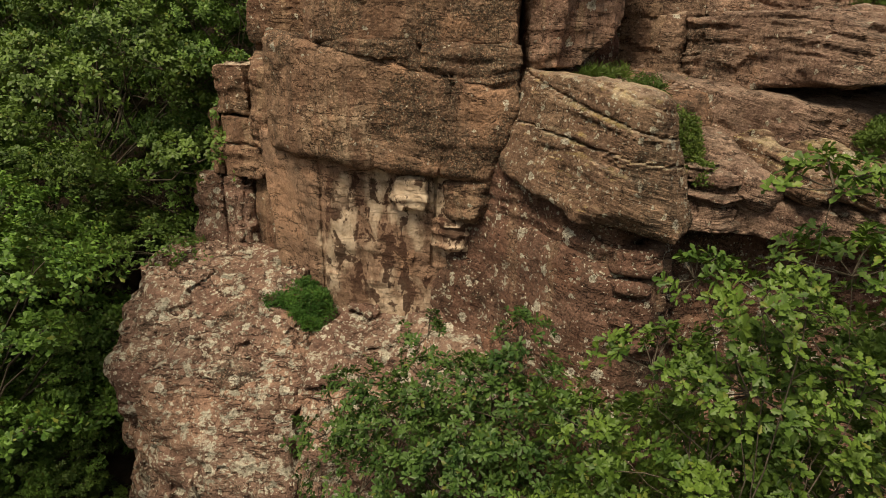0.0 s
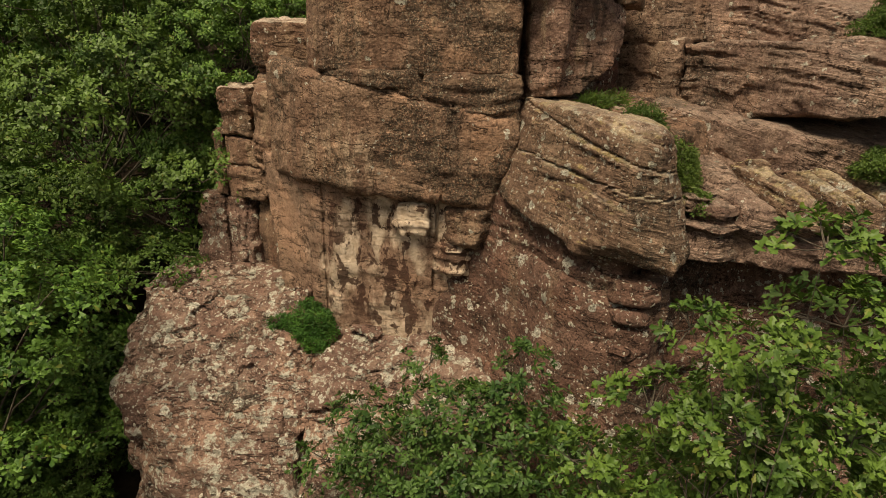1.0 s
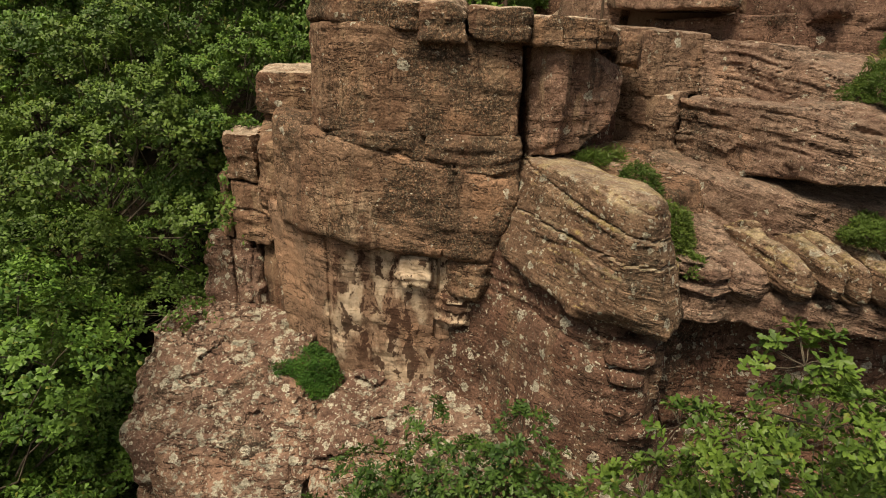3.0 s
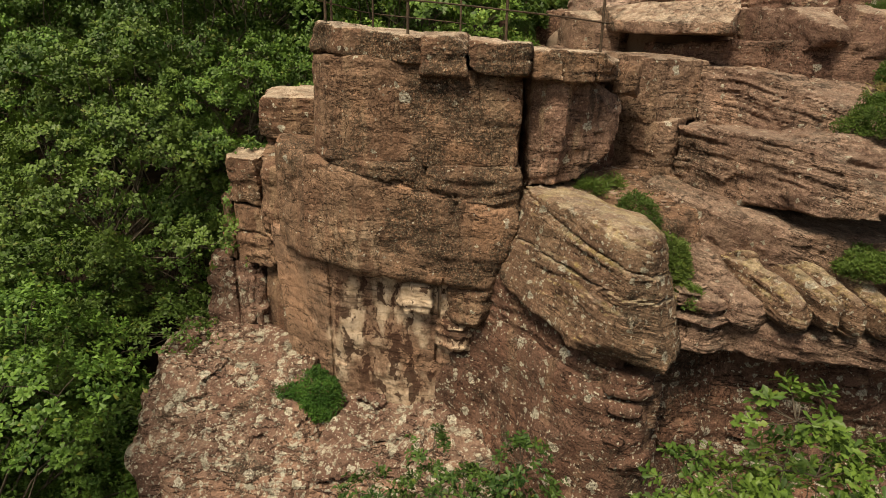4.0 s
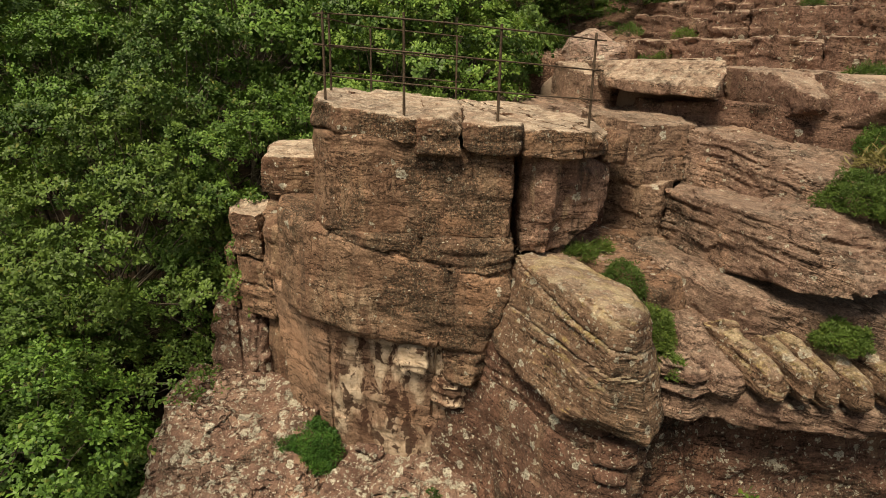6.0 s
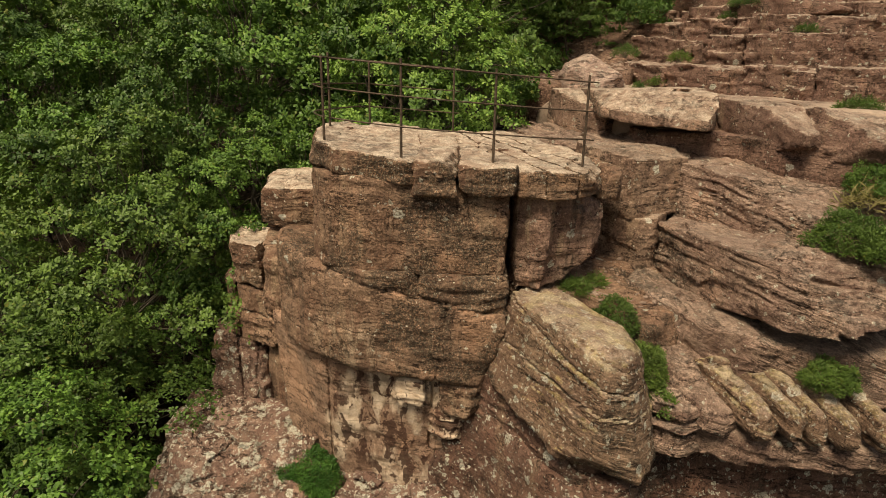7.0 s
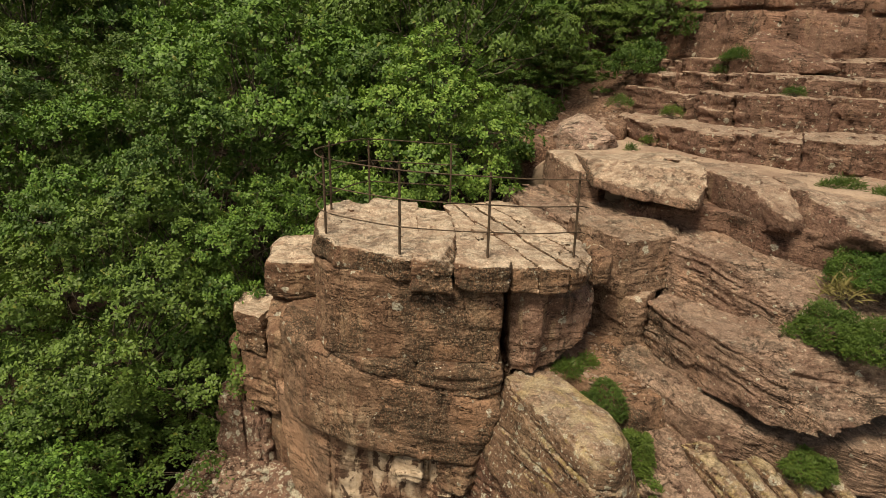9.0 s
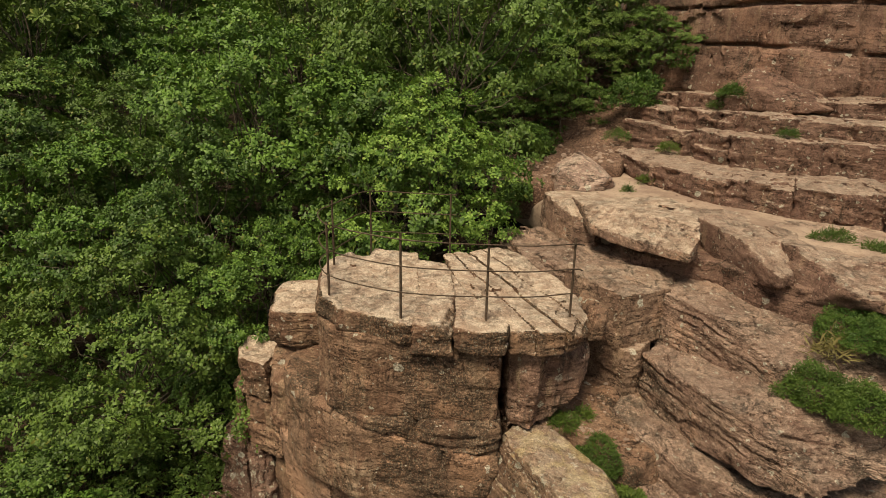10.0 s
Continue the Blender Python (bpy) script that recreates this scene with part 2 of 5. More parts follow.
def leafy(name, dark, light, through=0.12, vary=1.0):
    """Leaves: each one its own green, some light passing through."""
    n = Nodes(name, 0.5)
    geo = n.put("ShaderNodeNewGeometry")
    hue = geo.outputs["Random Per Island"]
    spray = n.ramp(n.noise(n.coords((1, 1, 1), "Position"), 3.2, 3.0, 0.6), 0.41, 0.60)
    color = n.mix(n.math("ADD", n.math("MULTIPLY", hue, 0.45), n.math("MULTIPLY", spray, 0.55)), dark, light)
    patch = n.noise(n.coords((1, 1, 1), "Position"), 0.6, 3.0, 0.6)
    color = n.mix(n.ramp(patch, 0.35, 0.7, 0, 0.18), color, tuple(c * 0.62 for c in dark))
    own = n.put("ShaderNodeObjectInfo").outputs["Random"]
    color = n.mix(n.ramp(own, 0.0, 1.0, 0.0, 0.5 * vary), color, (0.14, 0.19, 0.04))
    color = n.mix(n.ramp(n.math("FRACT", n.math("MULTIPLY", own, 5.7)), 0.3, 1.0, 0.0, 0.5 * vary), color, (0.022, 0.06, 0.012))
    color = n.mix(n.ramp(n.math("FRACT", n.math("MULTIPLY", hue, 7.31)), 0.93, 1.0, 0, 0.6), color, (0.20, 0.19, 0.04))
    n.feed(n.shader.inputs["Base Color"], color)
    n.shader.inputs["Specular IOR Level"].default_value = 0.3
    glow = n.put("ShaderNodeBsdfTranslucent", Color=n.mix(0.5, color, (0.16, 0.26, 0.03)))
    both = n.put("ShaderNodeMixShader", Fac=through)
    n.tree.links.new(n.shader.outputs[0], both.inputs[1])
    n.tree.links.new(glow.outputs[0], both.inputs[2])
    n.tree.links.new(both.outputs[0], n.tree.nodes["Material Output"].inputs["Surface"])
    return n.mat


def plain(name, a, b, scale, roughness=0.85, metal=0.0, relief=0.01):
    n = Nodes(name, roughness)
    n.shader.inputs["Metallic"].default_value = metal
    here = n.coords()
    grain = n.noise(here, scale, 6.0, 0.68)
    n.bump(((grain, relief), (n.noise(here, scale * 6, 3.0, 0.6), relief * 0.3)))
    return n.done(n.mix(n.ramp(grain, 0.35, 0.65), a, b))


ROCK = sandstone("tower sandstone", red=(0.215, 0.128, 0.083), tan=(0.32, 0.21, 0.138), crust=0.42, lichen=0.05, streak=0.55, laminae=0.04)
BROAD = sandstone("washed tower sandstone", red=(0.215, 0.128, 0.083), tan=(0.32, 0.21, 0.138), crust=0.45, lichen=0.05, streak=0.5, laminae=0.04, runs=(-1.35, 8.0, 7.0))
EDGE = sandstone("pale terrace sandstone", red=(0.255, 0.165, 0.12), tan=(0.36, 0.25, 0.18), crust=0.3, lichen=0.12, streak=0.2, laminae=0.35, trod_lit=0.8)
STREAKED = sandstone("pale-streaked sandstone", red=(0.27, 0.165, 0.12), tan=(0.40, 0.27, 0.195), crust=0.3, lichen=0.05, streak=0.9, laminae=0.04)
CRUSTED = sandstone("crusted sandstone", crust=0.75, lichen=0.1, streak=0.5, laminae=0.15)
FACE = sandstone("flaking sandstone", relief=0.35, red=(0.26, 0.163, 0.11), tan=(0.36, 0.24, 0.163), crust=0.0, lichen=0.0, streak=0.2, laminae=0.03, cream=1.0)
SPOTTED = sandstone("lichened sandstone", relief=0.75, red=(0.175, 0.105, 0.078), tan=(0.26, 0.178, 0.132), crust=0.3, lichen=0.55, streak=0.1, laminae=0.05, scabs=0.7)
# dark red stone, its tone lowered further to carry shade under the overhangs
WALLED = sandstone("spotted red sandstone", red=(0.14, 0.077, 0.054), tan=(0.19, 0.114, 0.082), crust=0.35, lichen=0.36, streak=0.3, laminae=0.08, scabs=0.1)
LAMINATED = sandstone("cross-bedded sandstone", red=(0.215, 0.135, 0.10), tan=(0.32, 0.225, 0.165), crust=0.35, lichen=0.1, streak=0.05, laminae=0.95, trod_lit=0.2)
GOLDEN = sandstone("golden lichened sandstone", red=(0.18, 0.112, 0.075), tan=(0.275, 0.186, 0.122), crust=0.4, lichen=0.42, streak=0.05, laminae=0.8, yellow=0.8, trod_lit=0.4)
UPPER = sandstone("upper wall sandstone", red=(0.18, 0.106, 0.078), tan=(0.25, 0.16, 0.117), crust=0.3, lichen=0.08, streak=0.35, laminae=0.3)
CAPPED = sandstone("trodden cap sandstone", crust=0.65, lichen=0.12, streak=0.4, laminae=0.2, trod_lit=0.95)
WORN = sandstone("worn upper sandstone", red=(0.185, 0.108, 0.08), tan=(0.25, 0.16, 0.118), crust=0.3, lichen=0.1, streak=0.3, laminae=0.35, trod_lit=0.5)
FLANK = sandstone("reddish jointed sandstone", red=(0.165, 0.098, 0.073), tan=(0.25, 0.163, 0.122), crust=0.2, lichen=0.3, streak=0.2, laminae=0.05, scabs=0.25)
PILLAR = sandstone("pale-edged pillar sandstone", red=(0.205, 0.13, 0.09), tan=(0.31, 0.215, 0.15), crust=0.35, lichen=0.06, streak=0.3, laminae=0.12, trod_lit=0.35)
BOULDER = trodden("pale loose stone", (0.26, 0.18, 0.14), (0.42, 0.31, 0.245))
CRAG = sandstone("pale crag sandstone", red=(0.36, 0.255, 0.2), tan=(0.48, 0.36, 0.29), crust=0.05, lichen=0.12, streak=0.05, laminae=0.02, trod_lit=0.4)
GRAVEL = pebbly("reddish gravel", (0.11, 0.062, 0.045), (0.19, 0.118, 0.085))
SAND = trodden("sandy path", (0.28, 0.195, 0.15), (0.43, 0.325, 0.25))
SOIL = plain("leaf-strewn soil", (0.018, 0.013, 0.009), (0.06, 0.04, 0.026), 3.0, 0.95, relief=0.05)
BARK = plain("oak bark", (0.055, 0.045, 0.034), (0.15, 0.125, 0.095), 14.0, 0.9, relief=0.02)
RUST = plain("rusted iron", (0.055, 0.04, 0.029), (0.13, 0.092, 0.066), 25.0, 0.6, 0.3, 0.002)
OAK = leafy("oak leaves", (0.022, 0.06, 0.012), (0.135, 0.245, 0.05))
# darker copy of the oak greens: the bush's shade is in the leaf colour
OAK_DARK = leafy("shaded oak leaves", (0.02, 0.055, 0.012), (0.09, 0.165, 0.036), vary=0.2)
OAK_FAR = leafy("woodland leaves", (0.022, 0.06, 0.012), (0.15, 0.26, 0.052))
OAK_BRIGHT = leafy("young oak leaves", (0.028, 0.078, 0.012), (0.165, 0.30, 0.055), vary=0.2)
OAK_YOUNG = leafy("lobed oak leaves", (0.026, 0.07, 0.012), (0.135, 0.225, 0.038), vary=0.2)
# paler copy of the oak greens: part of the light on this tree is coloured in
OAK_LIT = leafy("lit green oak leaves", (0.06, 0.15, 0.022), (0.30, 0.46, 0.10), 0.2, vary=0.1)
HERB = leafy("cushion plant leaves", (0.03, 0.095, 0.018), (0.088, 0.2, 0.036), 0.2, 0.0)
HEATH = leafy("shrub leaves", (0.03, 0.078, 0.016), (0.105, 0.18, 0.036), 0.2)
STRAW = leafy("dry grass", (0.20, 0.15, 0.06), (0.38, 0.29, 0.14), 0.2)


# ---- noise, solid rock and leaf builders ----
def value_noise(x, y, z, seed=0):
    """Smooth noise from -1 to 1 at arrays of places."""
    xi, yi, zi = (np.floor(a).astype(np.int64) for a in (x, y, z))
    fx, fy, fz = x - xi, y - yi, z - zi
    fx, fy, fz = (f * f * (3 - 2 * f) for f in (fx, fy, fz))

    def corner(i, j, k):
        h = ((xi + i) * 374761393 + (yi + j) * 668265263 + (zi + k) * 1274126177 + seed * 362437) & 0xFFFFFFFF
        h = ((h ^ (h >> 13)) * 1274126177) & 0xFFFFFFFF
        return ((h ^ (h >> 16)) & 0xFFFF) / 32767.5 - 1.0

    def line(j, k):
        a = corner(0, j, k)
        return a + (corner(1, j, k) - a) * fx

    a, b = line(0, 0), line(0, 1)
    a = a + (line(1, 0) - a) * fy
    b = b + (line(1, 1) - b) * fy
    return a + (b - a) * fz


def fractal(p, scale, octaves, seed=0):
    total, size, weight = 0.0, 1.0, 0.0
    for o in range(octaves):
        total = total + size * value_noise(p[:, 0] * scale, p[:, 1] * scale, p[:, 2] * scale, seed + o)
        weight += size
        scale, size = scale * 2.03, size * 0.5
    return total / weight


def polygon_distance(px, py, corners):
    """Signed distance to a polygon, negative inside."""
    best = np.full(px.shape, 1e9)
    inside = np.zeros(px.shape, bool)
    for (ax, ay), (bx, by) in zip(corners, corners[1:] + corners[:1]):
        ex, ey = bx - ax, by - ay
        wx, wy = px - ax, py - ay
        h = np.clip((wx * ex + wy * ey) / (ex * ex + ey * ey), 0, 1)
        best = np.minimum(best, (wx - ex * h) ** 2 + (wy - ey * h) ** 2)
        if ay != by:
            inside ^= ((ay > py) != (by > py)) & (px < ex * (py - ay) / ey + ax)
    return np.where(inside, -1, 1) * np.sqrt(best)


def surface_net(field, origin, step):
    """A closed mesh of quads round the negative part of a field on a grid."""
    inside = field < 0
    count = sum(inside[i:inside.shape[0] - 1 + i, j:inside.shape[1] - 1 + j, k:inside.shape[2] - 1 + k].astype(np.int8)
                for i in (0, 1) for j in (0, 1) for k in (0, 1))
    cells = np.argwhere((count > 0) & (count < 8))
    number = np.full(count.shape, -1, np.int64)
    number[tuple(cells.T)] = np.arange(len(cells))
    total, hits = np.zeros((len(cells), 3)), np.zeros(len(cells))
    for axis in range(3):
        others = [a for a in range(3) if a != axis]
        for u in (0, 1):
            for v in (0, 1):
                a = cells.copy()
                a[:, others[0]] += u
                a[:, others[1]] += v
                b = a.copy()
                b[:, axis] += 1
                fa, fb = field[tuple(a.T)], field[tuple(b.T)]
                cross = (fa < 0) != (fb < 0)
                t = np.where(cross, fa / np.where(cross, fa - fb, 1), 0)
                place = a.astype(float)
                place[:, axis] += t
                total += np.where(cross[:, None], place, 0)
                hits += cross
    verts = total / hits[:, None] * step + np.array(origin)
    faces = []
    for axis in range(3):
        u, v = (axis + 1) % 3, (axis + 2) % 3
        low = [slice(None)] * 3
        high = [slice(None)] * 3
        low[axis], high[axis] = slice(0, -1), slice(1, None)
        flips = inside[tuple(low)] != inside[tuple(high)]
        edges = np.argwhere(flips)
        edges = edges[(edges[:, u] > 0) & (edges[:, v] > 0) & (edges[:, u] < field.shape[u] - 1) & (edges[:, v] < field.shape[v] - 1)]
        quad = []
        for du, dv in ((1, 1), (0, 1), (0, 0), (1, 0)):
            c = edges.copy()
            c[:, u] -= du
            c[:, v] -= dv
            quad.append(number[tuple(c.T)])
        quad = np.stack(quad, 1)
        outward = inside[tuple(edges.T)]
        quad[~outward] = quad[~outward][:, ::-1]
        faces.append(quad)
    return verts, np.concatenate(faces)


def mesh_from(name, verts, faces, material, smooth=True):
    """A mesh from arrays of places and of equal-sided faces."""
    data = bpy.data.meshes.new(name)
    sides = faces.shape[1]
    data.vertices.add(len(verts))
    data.vertices.foreach_set("co", np.asarray(verts, np.float32).ravel())
    data.loops.add(faces.size)
    data.loops.foreach_set("vertex_index", faces.astype(np.int32).ravel())
    data.polygons.add(len(faces))
    data.polygons.foreach_set("loop_start", np.arange(0, faces.size, sides, dtype=np.int32))
    data.polygons.foreach_set("use_smooth", np.full(len(faces), smooth))
    data.update(calc_edges=True)
    data.materials.append(material)
    return data


def part(name, data, parent, label=""):
    ob = new(name, data)
    ob.parent = parent
    return tagged(ob, label)


rock_seed = [0]


def facets(p, cell, seed):
    """Uneven cells, each broken off along a plane of its own."""
    q = p / np.array(cell)
    base = np.floor(q - 0.5)
    best, out = np.full(len(q), 99.0), np.zeros(len(q))
    for corner in itertools.product((0, 1), repeat=3):
        c = base + np.array(corner)
        h = np.stack([np.mod(np.sin(c @ np.array((12.99 + 7.1 * k, 78.23 + 3.7 * k, 37.72 + 11.3 * k)) + seed) * 43758.5453, 1.0) - 0.5 for k in range(7)], 1)
        away = q - (c + 0.5 + 0.7 * h[:, :3])
        far = (away ** 2).sum(1)
        level = h[:, 3] + 1.7 * (h[:, 4:] * away).sum(1)
        out = np.where(far < best, level, out)
        best = np.minimum(far, best)
    return out


def rock(name, label, material, plan, top, bottom, dip=(0, 0), batter=0.0, soft=0.03, step=0.04, rough=0.04, beds=0.02, bed=0.07, chips=5, cuts=(), cracks=0.02, blocky=0.012, facet=0.03, cell=0.55, group="", kind="", category="rock", parent=None):
    """One block of bedrock. plan: its corners from above. top, bottom: planes (x, y, z, slope along x, slope along y).
    dip: degrees by which the bedding falls to the right and rises away. batter: how much wider it gets per metre downwards.
    cuts: joints (x, y, z, nx, ny, nz, half width, depth)."""
    rock_seed[0] += 1
    seed = rock_seed[0] * 17
    rnd = random.Random(seed)
    corners = np.array(plan, float)
    tops = top if isinstance(top, list) else [top]
    bottoms = bottom if isinstance(bottom, list) else [bottom]

    def lift(planes, x, y, pick):
        out = None
        for px, py, pz, sx, sy in planes:
            z = pz + sx * (x - px) + sy * (y - py)
            out = z if out is None else pick(out, z)
        return out

    zt = lift(tops, corners[:, 0], corners[:, 1], np.minimum).max()
    zb = lift(bottoms, corners[:, 0], corners[:, 1], np.maximum).min()
    grow = max(0.0, batter) * (zt - zb) / 2 + 3 * step + rough
    lo = np.array([*(corners.min(0) - grow), zb - 3 * step - rough])
    hi = np.array([*(corners.max(0) + grow), zt + 3 * step + rough])
    size = np.ceil((hi - lo) / step).astype(int) + 1
    gx, gy, gz = (lo[i] + step * np.arange(size[i]) for i in range(3))
    X, Y = np.meshgrid(gx, gy, indexing="ij")
    flat = polygon_distance(X, Y, [tuple(c) for c in corners])[:, :, None]
    Z = gz[None, None, :]
    side = flat + batter * (Z - (zt + zb) / 2)
    cap = np.maximum(Z - lift(tops, X, Y, np.minimum)[:, :, None], lift(bottoms, X, Y, np.maximum)[:, :, None] - Z)
    a, b = side + soft, cap + soft
    field = np.minimum(np.maximum(a, b), 0) + np.sqrt(np.maximum(a, 0) ** 2 + np.maximum(b, 0) ** 2) - soft
    near = np.abs(field) < 0.2 + rough * 2 + beds
    index = np.argwhere(near)
    p = lo + index * step
    d = field[near]
    mid = (lo + hi) / 2
    # knocked-off corners
    solid = p[d < 0] if (d < 0).any() else p
    for _ in range(chips):
        n = Vector((rnd.uniform(-1, 1), rnd.uniform(-1, 1), rnd.uniform(-0.8, 0.8))).normalized()
        n = np.array(n)
        reach = (solid @ n).max()
        d = np.maximum(d, p @ n - reach + rnd.uniform(0.02, 0.09) * min(2.5, (hi - lo).max()))
    # bedding
    turn = Euler((radians(dip[1]), radians(dip[0]), 0)).to_matrix()
    local = (p - mid) @ np.array(turn)
    warp = 0.25 * fractal(local, 0.7, 2, seed + 5)
    bed_at = local[:, 2] + warp
    layers = value_noise(local[:, 0] * 0.9, local[:, 1] * 0.9, bed_at / bed, seed + 7) + 0.6 * value_noise(local[:, 0] * 1.7, local[:, 1] * 1.7, bed_at / (bed * 0.42), seed + 8)
    patchy = np.clip(0.75 + 1.1 * fractal(local * (1, 1, 1.6), 0.8, 2, seed + 15), 0.15, 1.5)
    d = d - beds * patchy * np.tanh(2.4 * layers)
    d = d - beds * 0.4 * patchy * value_noise(local[:, 0] * 3.0, local[:, 1] * 3.0, bed_at / (bed * 0.2), seed + 9)
    d = d - rough * fractal(p, 1.3, 2, seed) - rough * 0.5 * fractal(p, 5.0, 3, seed + 3) - 0.006 * value_noise(p[:, 0] * 21, p[:, 1] * 21, p[:, 2] * 21, seed + 4)
    # stepped breaks between joints, and hairline fissures along and across the beds
    jog = local + 0.08 * np.stack([fractal(local, 1.9, 2, seed + 20 + i) for i in range(3)], 1)
    d = d - blocky * (value_noise(np.floor(jog[:, 0] / 0.55), np.floor(jog[:, 1] / 0.55), np.floor(jog[:, 2] / 0.23), seed + 31)
                      + 0.5 * value_noise(np.floor(jog[:, 0] / 0.23), np.floor(jog[:, 1] / 0.23), np.floor(jog[:, 2] / 0.09), seed + 32))
    if facet:
        skin = np.abs(d) < 0.09
        d[skin] -= facet * facets(jog[skin], (cell, cell, cell * 0.6), seed + 51)
    for stretch, width in (((0.7, 0.7, 2.6), 0.05), ((2.3, 2.3, 0.8), 0.035)):
        vein = np.abs(value_noise(jog[:, 0] * stretch[0], jog[:, 1] * stretch[1], jog[:, 2] * stretch[2], seed + 41))
        d = d + cracks * np.maximum(0, 1 - vein / width)
    for cx, cy, cz, nx, ny, nz, half, depth in cuts:
        n = np.array((nx, ny, nz)) / math.sqrt(nx * nx + ny * ny + nz * nz)
        half = max(half, 0.5 * step)
        gap = np.abs((p - (cx, cy, cz)) @ n + 0.03 * fractal(p, 2.2, 2, seed + 11)) - half
        d = np.maximum(d, np.minimum(-gap, d + depth))
    field[near] = d
    verts, faces = surface_net(field, lo, step)
    frame_at = Matrix.Translation(Vector((mid[0], mid[1], lo[2]))) @ turn.to_4x4()
    verts = (verts - np.array((mid[0], mid[1], lo[2]))) @ np.array(turn)
    data = mesh_from(name, verts, faces, material)
    data.set_sharp_from_angle(angle=radians(30))
    ob = new(name, data)
    ob.matrix_world = frame_at
    if parent:
        ob.parent = parent
        return tagged(ob, label)
    return tagged(ob, label, category if not kind else "", group, kind)


def leaf_shape(widths, fold=0.25, curl=0.12):
    """A leaf one metre long along x, by its half widths along the midrib, folded there and curling down."""
    k = len(widths) - 1
    verts, tris, rib, left, right = [], [], [], [], []
    for i, w in enumerate(widths):
        t = i / k
        drop = -curl * t * t
        rib.append(len(verts))
        verts.append((t, 0, drop))
        if w > 0:
            left.append(len(verts))
            verts.append((t - 0.03, w, drop + fold * w))
            right.append(len(verts))
            verts.append((t - 0.03, -w, drop + fold * w))
        else:
            left.append(rib[-1])
            right.append(rib[-1])
    for i in range(k):
        for edge, turn in ((left, 1), (right, -1)):
            for tri in ((rib[i], rib[i + 1], edge[i + 1]), (rib[i], edge[i + 1], edge[i])):
                if len(set(tri)) == 3:
                    tris.append(tri[::turn])
    return np.array(verts, float), np.array(tris)


OAK_LEAF = leaf_shape((0.0, 0.12, 0.08, 0.21, 0.13, 0.28, 0.17, 0.0))
FAR_LEAF = (np.array(((0, 0, 0), (0.64, 0.25, 0.07), (1, 0, -0.1), (0.64, -0.25, 0.07)), float), np.array(((0, 2, 1), (0, 3, 2))))
WOOD_LEAF = (np.array(((0, 0, 0), (0.36, 0.13, 0.04), (0.36, -0.13, 0.04), (0.74, 0.25, 0.05), (0.74, -0.25, 0.05), (1, 0, -0.1)), float), np.array(((0, 2, 1), (1, 2, 3), (2, 4, 3), (3, 4, 5))))
SMALL_LEAF = (np.array(((0, 0, 0), (0.5, 0.2, 0.08), (1, 0, -0.05), (0.5, -0.2, 0.08)), float), np.array(((0, 2, 1), (0, 3, 2))))
BLADE = (np.array(((0, 0.03, 0), (0, -0.03, 0), (0.6, 0, 0.02), (1, 0, -0.15)), float), np.array(((0, 1, 2), (1, 3, 2))))


def unit(v):
    return v / np.maximum(np.linalg.norm(v, axis=-1, keepdims=True), 1e-9)


def foliage(at, out, count, size, shape, rng, spread=0.3, scatter=0.012, lift=0.55, open_out=0.45):
    """A rosette of count leaves at each twig's tip, spread round the way that the twig points."""
    axis = unit(out + (0, 0, lift) + rng.normal(0, spread, out.shape))
    one = unit(np.cross(axis, rng.normal(0, 1, axis.shape)))
    two = np.cross(axis, one)
    axis, one, two, base = (np.repeat(a, count, 0) for a in (axis, one, two, at))
    angle = np.tile(np.arange(count) * 6.283 / count, len(at)) + rng.normal(0, 0.25, len(base))
    ahead = one * np.cos(angle)[:, None] + two * np.sin(angle)[:, None] + axis * rng.normal(open_out, 0.35, len(base))[:, None]
    ahead = unit(ahead)
    up = unit(axis + rng.normal(0, 0.28, axis.shape))
    across = unit(np.cross(up, ahead))
    up = np.cross(ahead, across)
    base = base + rng.normal(0, scatter, base.shape) + ahead * size * 0.12
    s = (size * rng.uniform(0.6, 1.2, len(base)))[:, None, None]
    v, f = shape
    verts = base[:, None, :] + s * (v[None, :, 0:1] * ahead[:, None] + v[None, :, 1:2] * across[:, None] + v[None, :, 2:3] * up[:, None])
    faces = f[None] + (np.arange(len(base)) * len(v))[:, None, None]
    return verts.reshape(-1, 3), faces.reshape(-1, 3)


def tube(points, radii, sides=6):
    """Places and quads of a tapered tube along points."""
    points = [Vector(p) for p in points]
    verts, faces = [], []
    for i, p in enumerate(points):
        along = (points[min(i + 1, len(points) - 1)] - points[max(i - 1, 0)]).normalized()
        one = along.orthogonal().normalized()
        two = along.cross(one)
        for s in range(sides):
            a = 2 * math.pi * s / sides
            verts.append(p + radii[i] * (math.cos(a) * one + math.sin(a) * two))
    for i in range(len(points) - 1):
        for s in range(sides):
            t = (s + 1) % sides
            faces.append((i * sides + s, i * sides + t, (i + 1) * sides + t, (i + 1) * sides + s))
    return np.array([tuple(v) for v in verts]), np.array(faces)


def joined(pieces):
    verts, faces, start = [], [], 0
    for v, f in pieces:
        verts.append(v)
        faces.append(f + start)
        start += len(v)
    return np.concatenate(verts), np.concatenate(faces)


def bent(a, b, rnd, sag=0.12, n=5):
    """A crooked line from a to b."""
    a, b = Vector(a), Vector(b)
    reach = (b - a).length
    return [a.lerp(b, i / n) + Vector((rnd.uniform(-1, 1), rnd.uniform(-1, 1), rnd.uniform(-0.5, 1))) * sag * reach * math.sin(math.pi * i / n) * 0.6 for i in range(n + 1)]


